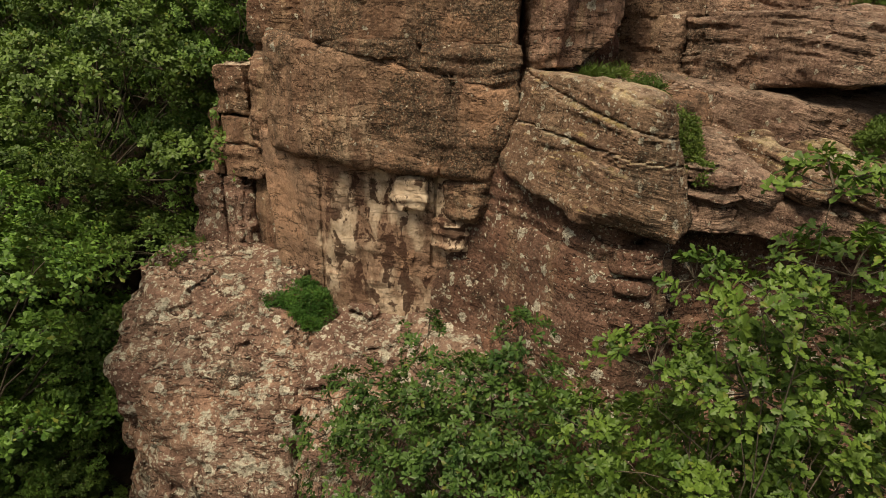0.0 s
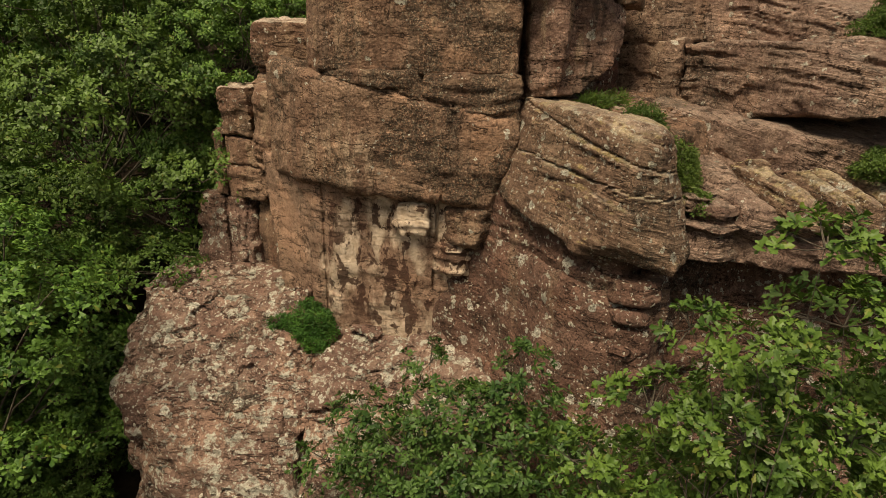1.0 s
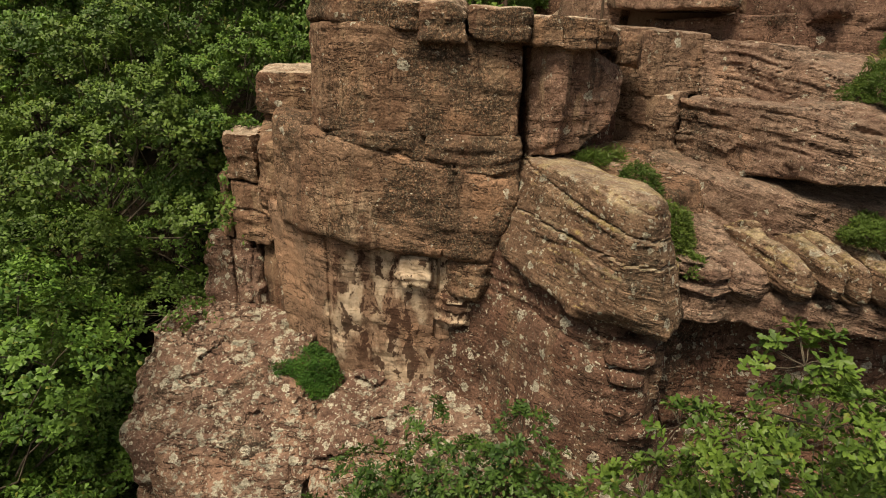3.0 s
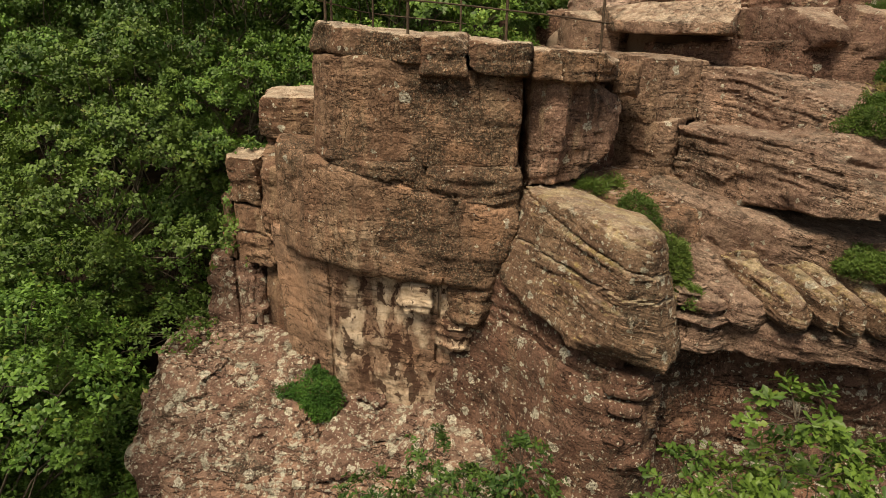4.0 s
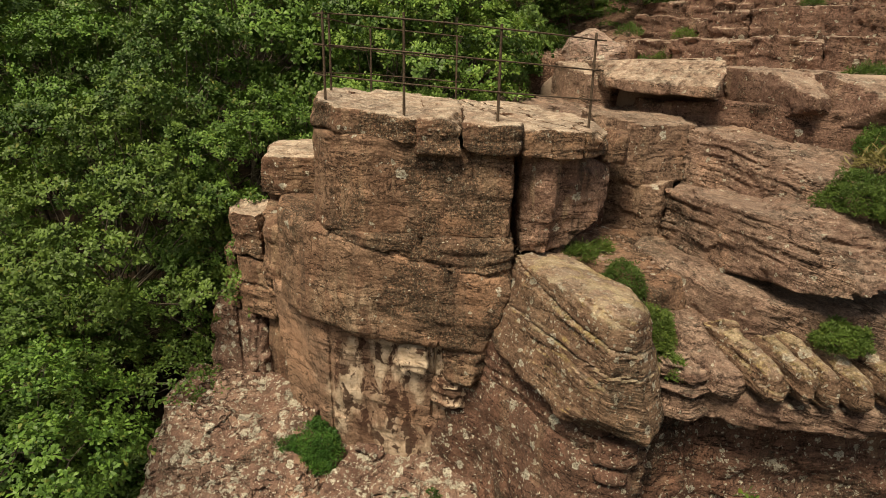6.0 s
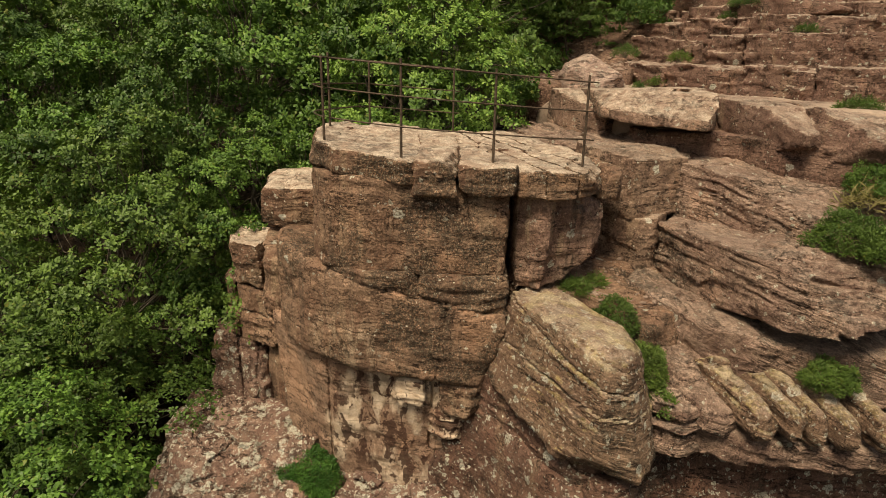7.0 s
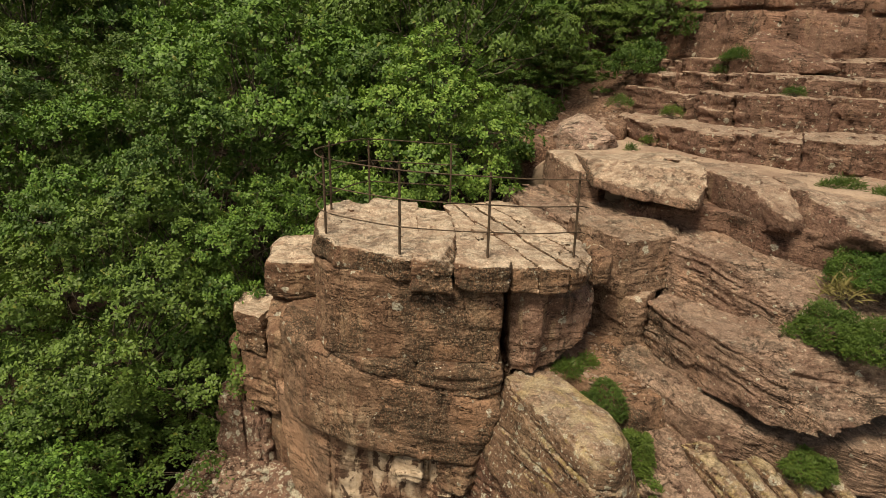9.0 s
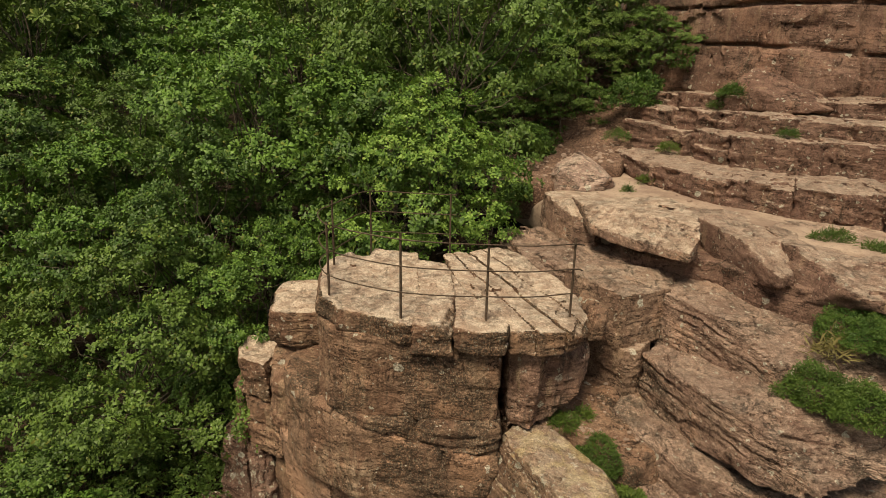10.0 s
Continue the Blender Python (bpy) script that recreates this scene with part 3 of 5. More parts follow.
def tree(name, label, foot, fork, clumps, leaf_material, shape, whorls, leaves, size, trunk=0.12, seed=1, group="", category="tree", pad=0.75, twigs=8, domed=0.75):
    """A tree with a trunk, limbs to each clump of leaves (x, y, z, radius) and twigs among the leaves."""
    rnd, rng = random.Random(seed), np.random.default_rng(seed)
    whole = tagged(new(name), label, category, group)
    whole.location = foot
    foot, fork = Vector(foot), Vector(fork)
    stems = [tube(bent(foot, fork, rnd, 0.06), [trunk * (1 - 0.1 * i) for i in range(6)], 8)]
    centre = np.mean([c[:3] for c in clumps], axis=0)
    at, out = [], []
    for x, y, z, r in clumps:
        line = bent(fork, (x, y, z), rnd, 0.15)
        stems.append(tube(line[1:], [trunk * 0.17 * (1 - 0.15 * i) for i in range(5)], 5))
        n = max(3, int(whorls * r * r))
        way = unit(rng.normal(0, 1, (n, 3)) + (0, 0, 0.3))
        way[:, 2] = np.where(rng.random(n) < domed, np.abs(way[:, 2]), way[:, 2])
        # sprays: the twigs' tips gather round a few shoots
        shoots = unit(rng.normal(0, 1, (max(3, n // 7), 3)) * (1, 1, 0.7) + (0, 0, 0.25))
        near = shoots[np.argmax(way @ shoots.T, 1)]
        way = unit(way + near * rng.uniform(0.2, 1.1, (n, 1)))
        lump = 0.9 + 0.45 * fractal(way * 1.0 + (x, y, z), 2.1, 2, seed) + 0.3 * np.clip((way * near).sum(1), 0, 1) ** 6
        place = np.array((x, y, z)) + way * (r * lump * rng.uniform(0.7, 1.05, n))[:, None] * (1, 1, pad)
        at.append(place)
        out.append(unit(way * (1, 1, 0.7) + 0.4 * unit(place - centre)))
        for q in place[:: max(1, n // twigs)]:
            stems.append(tube(bent((x, y, z), tuple(q), rnd, 0.1, 3), [0.01 * r ** 0.5, 0.008 * r ** 0.5, 0.005, 0.003], 4))
    origin = np.array(foot)
    v, f = joined(stems)
    part("trunk", mesh_from("trunk", v - origin, f, BARK), whole)
    v, f = foliage(np.concatenate(at), np.concatenate(out), leaves, size, shape, rng)
    part("crown", mesh_from("crown", v - origin, f, leaf_material, False), whole)
    return whole


def cushion(name, label, place, radii, material, shape, count, size, seed, lean=0.9, category="plant", group=""):
    """A low dome of small leaves on short stems."""
    rng = np.random.default_rng(seed)
    rnd = random.Random(seed)
    whole = tagged(new(name), label, category, group)
    whole.location = place
    way = unit(rng.normal(0, 1, (count, 3)) * (1, 1, 0.7) + (0, 0, 0.5))
    way[:, 2] = np.abs(way[:, 2])
    lump = 1 + 0.55 * fractal(way + seed, 1.9, 3, seed)
    at = way * np.array(radii) * (lump * rng.uniform(0.55, 1.0, count) ** 0.5)[:, None]
    v, f = foliage(at, unit(way + (0, 0, lean)), 6, size, shape, rng, 0.5, size * 0.25, 0.2, 0.9)
    part("foliage", mesh_from("foliage", v, f, material, False), whole)
    stems = [tube(bent((rnd.uniform(-0.2, 0.2) * radii[0], rnd.uniform(-0.2, 0.2) * radii[1], -0.05), tuple(q * 0.9), rnd, 0.1, 3), [0.008, 0.006, 0.005, 0.003], 4) for q in at[:: max(1, count // 14)]]
    v, f = joined(stems)
    part("stem", mesh_from("stem", v, f, BARK), whole)
    return whole


# ---- ground ----
def ground_height(x, y):
    z = np.interp(y, (-200, 0, 5, 9, 12, 16, 22, 32, 60, 220), (-6, -1.2, 0.2, 1.0, 3.2, 5.6, 8.0, 10.3, 16.5, 45))
    return z + 0.35 * np.sin(x * 0.31 + y * 0.17) + 0.2 * np.sin(x * 0.9 - y * 0.7)


def sheet(xs, ys, height):
    X, Y = np.meshgrid(xs, ys, indexing="ij")
    verts = np.stack((X, Y, height(X, Y)), -1).reshape(-1, 3)
    n = len(ys)
    i, j = np.meshgrid(np.arange(len(xs) - 1), np.arange(n - 1), indexing="ij")
    a = (i * n + j).ravel()
    return verts, np.stack((a, a + n, a + n + 1, a + 1), 1)


spans = np.concatenate((np.linspace(-220, -40, 19), np.linspace(-38, 30, 69), np.linspace(34, 220, 20)))
v, f = sheet(spans, spans, ground_height)
tagged(new("ground", mesh_from("ground", v, f, SOIL)), "dark leaf-strewn soil of the wooded slope", kind="structure")

# ---- the rock tower ----
TOWER = "blocks of the rock tower"
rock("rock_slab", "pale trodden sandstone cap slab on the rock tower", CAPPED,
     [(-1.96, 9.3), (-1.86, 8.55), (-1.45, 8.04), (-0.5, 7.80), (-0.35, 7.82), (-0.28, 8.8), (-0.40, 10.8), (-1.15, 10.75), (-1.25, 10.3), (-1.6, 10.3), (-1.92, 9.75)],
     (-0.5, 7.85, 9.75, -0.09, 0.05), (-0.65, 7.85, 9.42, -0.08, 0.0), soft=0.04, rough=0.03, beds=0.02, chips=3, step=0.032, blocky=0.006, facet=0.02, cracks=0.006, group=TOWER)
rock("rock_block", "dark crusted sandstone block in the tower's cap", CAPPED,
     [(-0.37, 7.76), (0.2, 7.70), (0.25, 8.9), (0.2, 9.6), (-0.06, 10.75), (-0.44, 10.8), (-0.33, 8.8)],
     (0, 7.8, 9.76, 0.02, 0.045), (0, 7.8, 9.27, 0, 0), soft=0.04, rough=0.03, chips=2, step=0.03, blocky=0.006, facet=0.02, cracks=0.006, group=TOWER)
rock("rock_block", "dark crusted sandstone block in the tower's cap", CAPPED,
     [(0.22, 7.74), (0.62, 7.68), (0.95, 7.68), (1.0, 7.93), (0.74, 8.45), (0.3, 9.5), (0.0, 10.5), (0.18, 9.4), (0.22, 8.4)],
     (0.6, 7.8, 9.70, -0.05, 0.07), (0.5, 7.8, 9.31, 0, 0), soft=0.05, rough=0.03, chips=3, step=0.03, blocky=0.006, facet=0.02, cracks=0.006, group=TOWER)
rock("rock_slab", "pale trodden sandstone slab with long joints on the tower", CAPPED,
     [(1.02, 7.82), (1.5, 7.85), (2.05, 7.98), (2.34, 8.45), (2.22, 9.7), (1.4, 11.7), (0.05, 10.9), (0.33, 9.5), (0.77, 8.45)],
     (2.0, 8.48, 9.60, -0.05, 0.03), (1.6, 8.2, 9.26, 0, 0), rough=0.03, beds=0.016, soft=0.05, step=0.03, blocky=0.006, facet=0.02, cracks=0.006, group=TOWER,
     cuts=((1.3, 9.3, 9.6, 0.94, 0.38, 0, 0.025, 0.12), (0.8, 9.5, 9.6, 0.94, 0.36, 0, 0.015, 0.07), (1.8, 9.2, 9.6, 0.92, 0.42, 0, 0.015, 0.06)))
rock("rock_block", "small sandstone block beside the tower's cap", ROCK,
     [(2.22, 9.6), (2.36, 8.6), (2.62, 8.6), (2.75, 9.1), (2.5, 10.0)], (2.5, 9, 9.5, 0, 0.05), (2.5, 9, 9.05, 0, 0), group=TOWER)
rock("rock_block", "tall reddish-brown sandstone block streaked with dark run-off", ROCK,
     [(-1.98, 9.3), (-1.86, 8.6), (-1.62, 8.15), (-1.1, 7.9), (0.0, 7.84), (0.55, 7.82), (0.92, 7.86), (0.97, 8.5), (1.0, 9.9), (-0.5, 10.7), (-1.8, 10.6)],
     (0, 8, 9.42, -0.06, 0), (0, 8, 8.13, 0, 0), soft=0.06, rough=0.05, beds=0.005, facet=0.022, cell=0.8, group=TOWER,
     step=0.036, cuts=((0.42, 7.8, 8.8, 0.98, 0, 0.16, 0.01, 0.035),))
for plan in ([(-1.7, 8.25), (-1.05, 7.82), (-0.26, 7.76), (-0.24, 9.5), (-1.5, 10)], [(-0.25, 7.755), (0.0, 7.74), (0.6, 7.72), (0.94, 7.76), (0.98, 8.6), (0.9, 10), (-0.23, 9.5)]):
    rock("rock_course", "thin dark crusted sandstone course in the tower", CRUSTED, plan,
         (0, 8, 8.16, 0.0, 0), (-0.4, 7.8, 7.86, -0.2, 0), rough=0.045, chips=2, group=TOWER, step=0.034)
rock("rock_block", "broad tan sandstone block with pale run-off streaks", BROAD,
     [(-2.62, 9.5), (-2.5, 9.0), (-2.15, 8.5), (-1.6, 8.1), (-1.15, 7.88), (-0.6, 7.80), (0.5, 7.70), (0.93, 7.70), (0.99, 8.2), (1.0, 9.6), (-2.3, 10.6)],
     (0, 8, 7.84, -0.19, 0), (0, 8, 6.47, -0.08, 0), batter=-0.02, soft=0.16, rough=0.06, beds=0.005, facet=0.022, cell=0.8, group=TOWER,
     step=0.036, cuts=((0.06, 7.7, 7.1, 0.97, 0, -0.12, 0.01, 0.035),))
rock("rock_wall", "recessed sandstone face with cream patches and dark flaking stains", FACE,
     [(-2.75, 9.9), (-2.62, 9.4), (-2.2, 9.0), (-1.88, 8.66), (-1.5, 8.42), (-1.02, 8.36), (-0.75, 8.2), (-0.4, 8.14), (0.15, 8.03), (0.75, 8.0), (1.2, 9), (0.8, 10.5), (-2.5, 10.8)],
     (0, 8, 6.68, -0.08, 0), (0, 8, 3.6, 0, 0), batter=-0.10, soft=0.08, rough=0.03, beds=0.003, blocky=0.008, facet=0.018, cell=0.6, cracks=0.01, group=TOWER,
     step=0.034, cuts=((-1.62, 8.4, 5.0, 1, 0.3, 0.03, 0.01, 0.05), (-0.08, 8.2, 5.5, 1, 0.1, 0.0, 0.01, 0.08)))
rock("rock_block", "small cream-stained sandstone block under an overhang", FACE,
     [(-0.72, 8.4), (-0.66, 7.97), (-0.2, 7.9), (-0.1, 8.3)], (-0.4, 8, 6.48, 0, 0), (-0.4, 8, 6.02, 0, 0), rough=0.03, soft=0.05, step=0.025, group=TOWER)
rock("rock_block", "rounded dark sandstone block under an overhang", CRUSTED,
     [(0.0, 8.3), (0.04, 7.86), (0.5, 7.7), (0.72, 7.9), (0.7, 8.4)], (0.3, 8, 6.46, 0, 0), (0.3, 8, 5.92, 0, 0), rough=0.04, soft=0.1, step=0.03, group=TOWER)
rock("rock_block", "cream-stained sandstone block in the recessed face", FACE,
     [(-0.12, 8.4), (-0.08, 8.0), (0.25, 7.92), (0.48, 8.0), (0.4, 8.3)], (0.1, 8, 5.9, 0.2, 0), (0.1, 8, 5.5, 0, 0), rough=0.04, soft=0.05, step=0.03, group=TOWER)
# columns on the tower's flank
rock("rock_block", "lichen-topped sandstone block on the tower's flank", CAPPED,
     [(-3.22, 10.7), (-3.12, 10.3), (-2.6, 10.15), (-2.15, 10.2), (-2.1, 11.6), (-3.1, 11.6)], (-2.7, 10.6, 8.86, 0.05, 0.05), (-2.7, 10.3, 8.1, -0.15, 0), soft=0.06, rough=0.05, group=TOWER)
rock("rock_block", "reddish sandstone block with a layered top on the tower's flank", ROCK,
     [(-3.12, 10.3), (-3.0, 9.75), (-2.85, 9.5), (-2.3, 9.3), (-1.95, 9.2), (-2.0, 10.9), (-3.1, 10.9)], (-2.5, 9.6, 7.82, 0, 0.3), (-2.5, 9.8, 6.55, 0, 0), rough=0.06, beds=0.03, group=TOWER)
rock("rock_column", "narrow sandstone column with a lichened top", CAPPED,
     [(-3.92, 10.9), (-3.76, 10.4), (-3.1, 10.0), (-3.0, 11.2), (-3.8, 11.3)], (-3.5, 10.4, 7.80, 0.12, 0.05), (-3.5, 10.4, 7.0, 0, 0), rough=0.05, group=TOWER)
rock("rock_block", "square-edged sandstone block on the tower's flank", ROCK,
     [(-4.05, 10.9), (-3.95, 10.4), (-3.5, 10.1), (-3.0, 9.8), (-2.6, 9.5), (-2.5, 11), (-3.95, 11.4)], (-3.5, 10.2, 7.02, -0.05, 0), (-3.5, 10.2, 6.0, 0.1, 0), rough=0.05, group=TOWER,
     cuts=((-3.62, 10.1, 6.5, 1, 0.2, 0.05, 0.012, 0.1), (-3.2, 10, 6.55, 0, 0, 1, 0.012, 0.08)), step=0.04)
rock("rock_block", "reddish jointed sandstone block with lichen spots", FLANK,
     [(-4.55, 11.0), (-4.4, 10.4), (-3.6, 9.92), (-3.12, 9.72), (-2.98, 9.95), (-2.9, 11.4), (-4.4, 11.6)], (-3.5, 10, 6.0, 0.1, 0), (-3.5, 10, 2.4, 0, 0), batter=0.12, rough=0.06, group=TOWER,
     cuts=((-3.6, 9.9, 5.3, 1, 0.2, 0.08, 0.012, 0.1), (-3.25, 9.8, 5.3, 1, 0.2, -0.05, 0.012, 0.08)), step=0.045)
rock("rock_wall", "dark water-stained sandstone in the recess beside the columns", CRUSTED,
     [(-3.2, 10.6), (-3.1, 10.05), (-2.62, 9.62), (-2.3, 10.6)], (-2.9, 10, 6.1, 0, 0), (-2.9, 10, 4.0, 0, 0), rough=0.05, step=0.05)
# the ledge at its foot
ledge = tagged(new("rock_ledge"), "broad lichen-spotted sandstone ledge at the tower's foot", "rock ledge")
rough_bed = dict(beds=0.035, bed=0.2, step=0.04, chips=3, blocky=0.02, cracks=0.04, facet=0.1, cell=0.5, parent=ledge)
rock("upper_bed", "", SPOTTED,
     [(-4.7, 10.2), (-4.66, 8.6), (-4.4, 7.75), (-3.7, 7.35), (-2.9, 7.2), (-1.82, 7.25), (-1.72, 7.6), (-1.4, 8.8), (-2.6, 9.9)],
     [(-3, 8.4, 4.38, 0.0, 0.36), (-3, 7.8, 4.05, 0.0, 0.66)], (-3, 8, 3.0, 0, 0), soft=0.12, rough=0.13, **rough_bed)
rock("nose", "", SPOTTED, [(-4.62, 8.3), (-4.6, 7.6), (-4.3, 7.2), (-3.85, 7.1), (-3.5, 7.4), (-3.7, 8.4)], [(-4.1, 7.5, 3.93, 0.1, 0.3), (-4.1, 7.3, 3.75, 0, 1.2)], (-4.1, 7.5, 3.15, 0, 0.2), soft=0.2, rough=0.09, **rough_bed)
rock("lower_bed", "", SPOTTED,
     [(-4.5, 9), (-4.35, 7.5), (-3.8, 6.95), (-2.9, 6.62), (-1.84, 6.6), (-1.72, 7.6), (-2, 9)],
     [(-3, 7.3, 3.72, 0.05, 0.8), (-3, 6.9, 3.2, 0, 1.7)], (-3, 8, 0.0, 0, 0), batter=0.05, soft=0.14, rough=0.14, **rough_bed)
rock("stone", "pale rounded lump", SPOTTED, [(-2.55, 8.0), (-2.5, 7.62), (-2.1, 7.5), (-1.86, 7.55), (-1.85, 8.0)], (-2.2, 7.7, 4.12, 0, 0.25), (-2.2, 7.7, 3.7, 0, 0), soft=0.12, rough=0.05, **rough_bed)
second = tagged(new("rock_ledge"), "lichen-spotted sandstone ledge split by an upright joint", "rock ledge")
rough_bed["parent"] = second
split_plan = [(-1.87, 6.68), (-0.9, 6.7), (0.3, 6.6), (0.9, 7.4), (0.3, 8.5), (-1.3, 8.8), (-1.84, 7.8)]
split_tops = [(-1, 8.2, 4.36, 0.1, 0.3), (-1, 7.5, 4.05, 0.15, 0.75), (-1, 7.0, 3.5, 0.1, 1.6)]
rock("upper_bed", "", SPOTTED, split_plan, split_tops, (-1, 7.5, 3.72, 0.05, 0.02), soft=0.12, rough=0.12, **rough_bed)
rock("lower_bed", "", SPOTTED, split_plan, split_tops + [(-1, 7.5, 3.74, 0.05, 0.02)], (-1, 8, 0.5, 0, 0), soft=0.1, rough=0.12, **rough_bed)
# the red wall under the leaning block
rock("rock_wall", "red sandstone wall with round grey lichen spots", WALLED,
     [(-0.3, 8.6), (-0.1, 8.05), (0.5, 7.68), (0.8, 7.25), (1.25, 6.5), (1.6, 6.12), (2.0, 5.9), (2.45, 5.98), (2.8, 6.4), (2.9, 7.4), (2.8, 9), (0.5, 9.2)],
     (1, 7, 6.0, -0.05, 0.1), (1, 7, 0.5, 0, 0), batter=0.085, soft=0.08, rough=0.08, beds=0.02, bed=0.12, step=0.052, dip=(8, 0), chips=2)
rock("rock_block", "red sandstone bed wedged under the leaning block", WALLED,
     [(0.5, 8.3), (0.62, 7.9), (0.86, 7.56), (1.1, 7.26), (1.42, 6.74), (1.75, 6.42), (2.1, 6.32), (2.4, 6.4), (2.5, 7.5), (1.2, 8.4)], (1.2, 7, 6.62, -0.2, 0.25), (1.2, 7, 5.85, 0.0, 0.1), dip=(6, 0), rough=0.06, beds=0.02, soft=0.08, step=0.032)
for i, (x, y, w, low, high) in enumerate(((2.18, 6.0, 0.30, 5.78, 6.08), (2.42, 6.12, 0.17, 5.80, 6.1), (2.12, 5.98, 0.26, 5.56, 5.74), (2.2, 5.95, 0.32, 5.36, 5.54), (2.14, 5.96, 0.24, 5.12, 5.33), (2.42, 6.05, 0.18, 5.3, 5.75), (2.25, 5.9, 0.28, 4.8, 5.08))):
    y += 0.23 + 0.06 * math.sin(9 * i)
    rock("rock_block", "thin red sandstone bed in a crumbling stack", WALLED, [(x - w, y + 0.5), (x - w, y), (x - w * 0.4, y - 0.1), (x + w * 0.7, y - 0.08), (x + w, y + 0.1), (x + w, y + 0.5)],
         (x, y, high, 0.05, 0), (x, y, low, 0, 0), soft=0.06, rough=0.05, beds=0.015, blocky=0.01, step=0.026, chips=2, group="crumbling stack of red beds")
rock("rock_block", "leaning cross-bedded sandstone block with golden lichen on top", GOLDEN,
     [(0.78, 8.0), (0.88, 7.6), (1.12, 7.22), (1.42, 6.78), (1.68, 6.38), (1.95, 6.14), (2.3, 6.18), (2.56, 6.48), (2.7, 6.85), (2.62, 7.5), (2.0, 8.4), (1.2, 8.6)],
     [(1.0, 7.75, 7.88, -0.11, 0.03), (2.4, 6.9, 7.68, -0.4, 0.05), (1.9, 6.55, 7.70, 0.1, 0.5)],
     [(1.55, 6.7, 6.40, 0, 0.26), (1.99, 6.16, 6.28, -0.6, -1.2)], dip=(12, 3), batter=0.28,
     cuts=((2.3, 6.3, 7.26, 0.26, -0.16, 1, 0.008, 0.035), (2.3, 6.3, 6.98, 0.17, -0.06, 1, 0.008, 0.045), (2.4, 6.4, 7.5, 0.34, -0.1, 1, 0.008, 0.025)), soft=0.09, rough=0.045, beds=0.018, bed=0.065, step=0.026, chips=0, cracks=0.008, blocky=0.006, facet=0.012)
# chimney and the blocks beyond it
rock("rock_block", "pale-streaked sandstone block jammed in the cleft", STREAKED,
     [(1.0, 8.9), (1.07, 8.2), (1.36, 7.97), (1.5, 7.98), (1.6, 8.2), (2.22, 8.42), (2.38, 8.64), (2.4, 9.6), (1.0, 9.8)], [(1.8, 8.6, 9.32, 0, 0), (2.25, 8.8, 9.08, -0.5, 0)], [(1.8, 8.5, 7.9, 0.1, 0), (2.1, 8.7, 8.25, 0.9, 0.2)], batter=-0.06, rough=0.008, soft=0.006, beds=0.002, step=0.026, chips=1, blocky=0.016, facet=0.025, cell=1.3)
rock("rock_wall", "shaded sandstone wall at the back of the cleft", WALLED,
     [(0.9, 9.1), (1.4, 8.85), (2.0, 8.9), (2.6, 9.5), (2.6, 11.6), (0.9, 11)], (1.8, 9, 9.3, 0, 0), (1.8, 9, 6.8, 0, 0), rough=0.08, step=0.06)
rock("rock_pillar", "square sandstone pillar with pale edges", PILLAR,
     [(2.3, 10.6), (2.45, 10.15), (3.06, 9.42), (3.6, 9.62), (4.12, 9.95), (4.2, 10.9), (2.4, 11)], (3, 9.5, 9.56, -0.05, 0.08), (3, 9.3, 8.6, 0.05, 0), batter=0.12, rough=0.014, soft=0.008, beds=0.004, blocky=0.012, facet=0.035, cell=0.9, chips=1, step=0.028)
rock("rock_block", "square pale-edged sandstone block under the pillar", PILLAR,
     [(2.45, 10.6), (2.62, 9.85), (3.18, 9.2), (3.42, 9.24), (3.72, 9.6), (3.8, 10.6)], (3, 9.5, 8.66, 0.05, 0), (3, 9.3, 7.78, 0, 0), batter=0.05, rough=0.012, soft=0.006, beds=0.003, blocky=0.012, facet=0.03, cell=0.8, chips=1, step=0.028)
planted = rock("rock_slope", "sloping sandstone bed with gravel and plants", ROCK,
     [(0.95, 8.9), (1.3, 8.1), (2.1, 8.3), (2.9, 7.6), (3.4, 7.7), (4.0, 8.6), (3.8, 9.6), (2.6, 10.2)], (2.6, 8.6, 7.80, -0.06, 0.16), (2.5, 8.5, 6.3, 0, 0), rough=0.06, step=0.045)
# cross-bedded slabs on the far side
SLABS = "cross-bedded sandstone slabs"
rock("rock_slab", "thick cross-bedded sandstone slab with ridged layers", LAMINATED,
     [(3.48, 9.3), (3.6, 8.85), (4.05, 7.75), (4.55, 6.75), (5.0, 6.3), (5.6, 6.2), (7.2, 6.6), (7.4, 9.6), (4.2, 9.9)],
     [(3.8, 8.9, 8.62, 0.06, 0.02), (4.69, 7.04, 8.29, -0.075, 0.73)], (4.0, 7.8, 7.74, 0.15, 0.0), dip=(7, 5), soft=0.05, rough=0.06, beds=0.022, bed=0.05, step=0.026, chips=3, facet=0.05, cell=0.8, group=SLABS)
rock("rock_slab", "cross-bedded sandstone slab worn into fine ridges", LAMINATED,
     [(3.86, 9.95), (4.0, 9.45), (4.6, 8.55), (5.0, 7.95), (5.6, 7.7), (7.4, 8.0), (7.4, 10.8), (4.2, 10.7)],
     [(4.2, 9.5, 9.40, -0.02, 0.05), (4.85, 9.08, 9.39, -0.054, 0.49)], (4.4, 9, 8.5, 0.08, 0), dip=(4, 8), soft=0.08, rough=0.06, beds=0.022, bed=0.05, step=0.026, chips=3, facet=0.05, cell=0.8, group=SLABS)
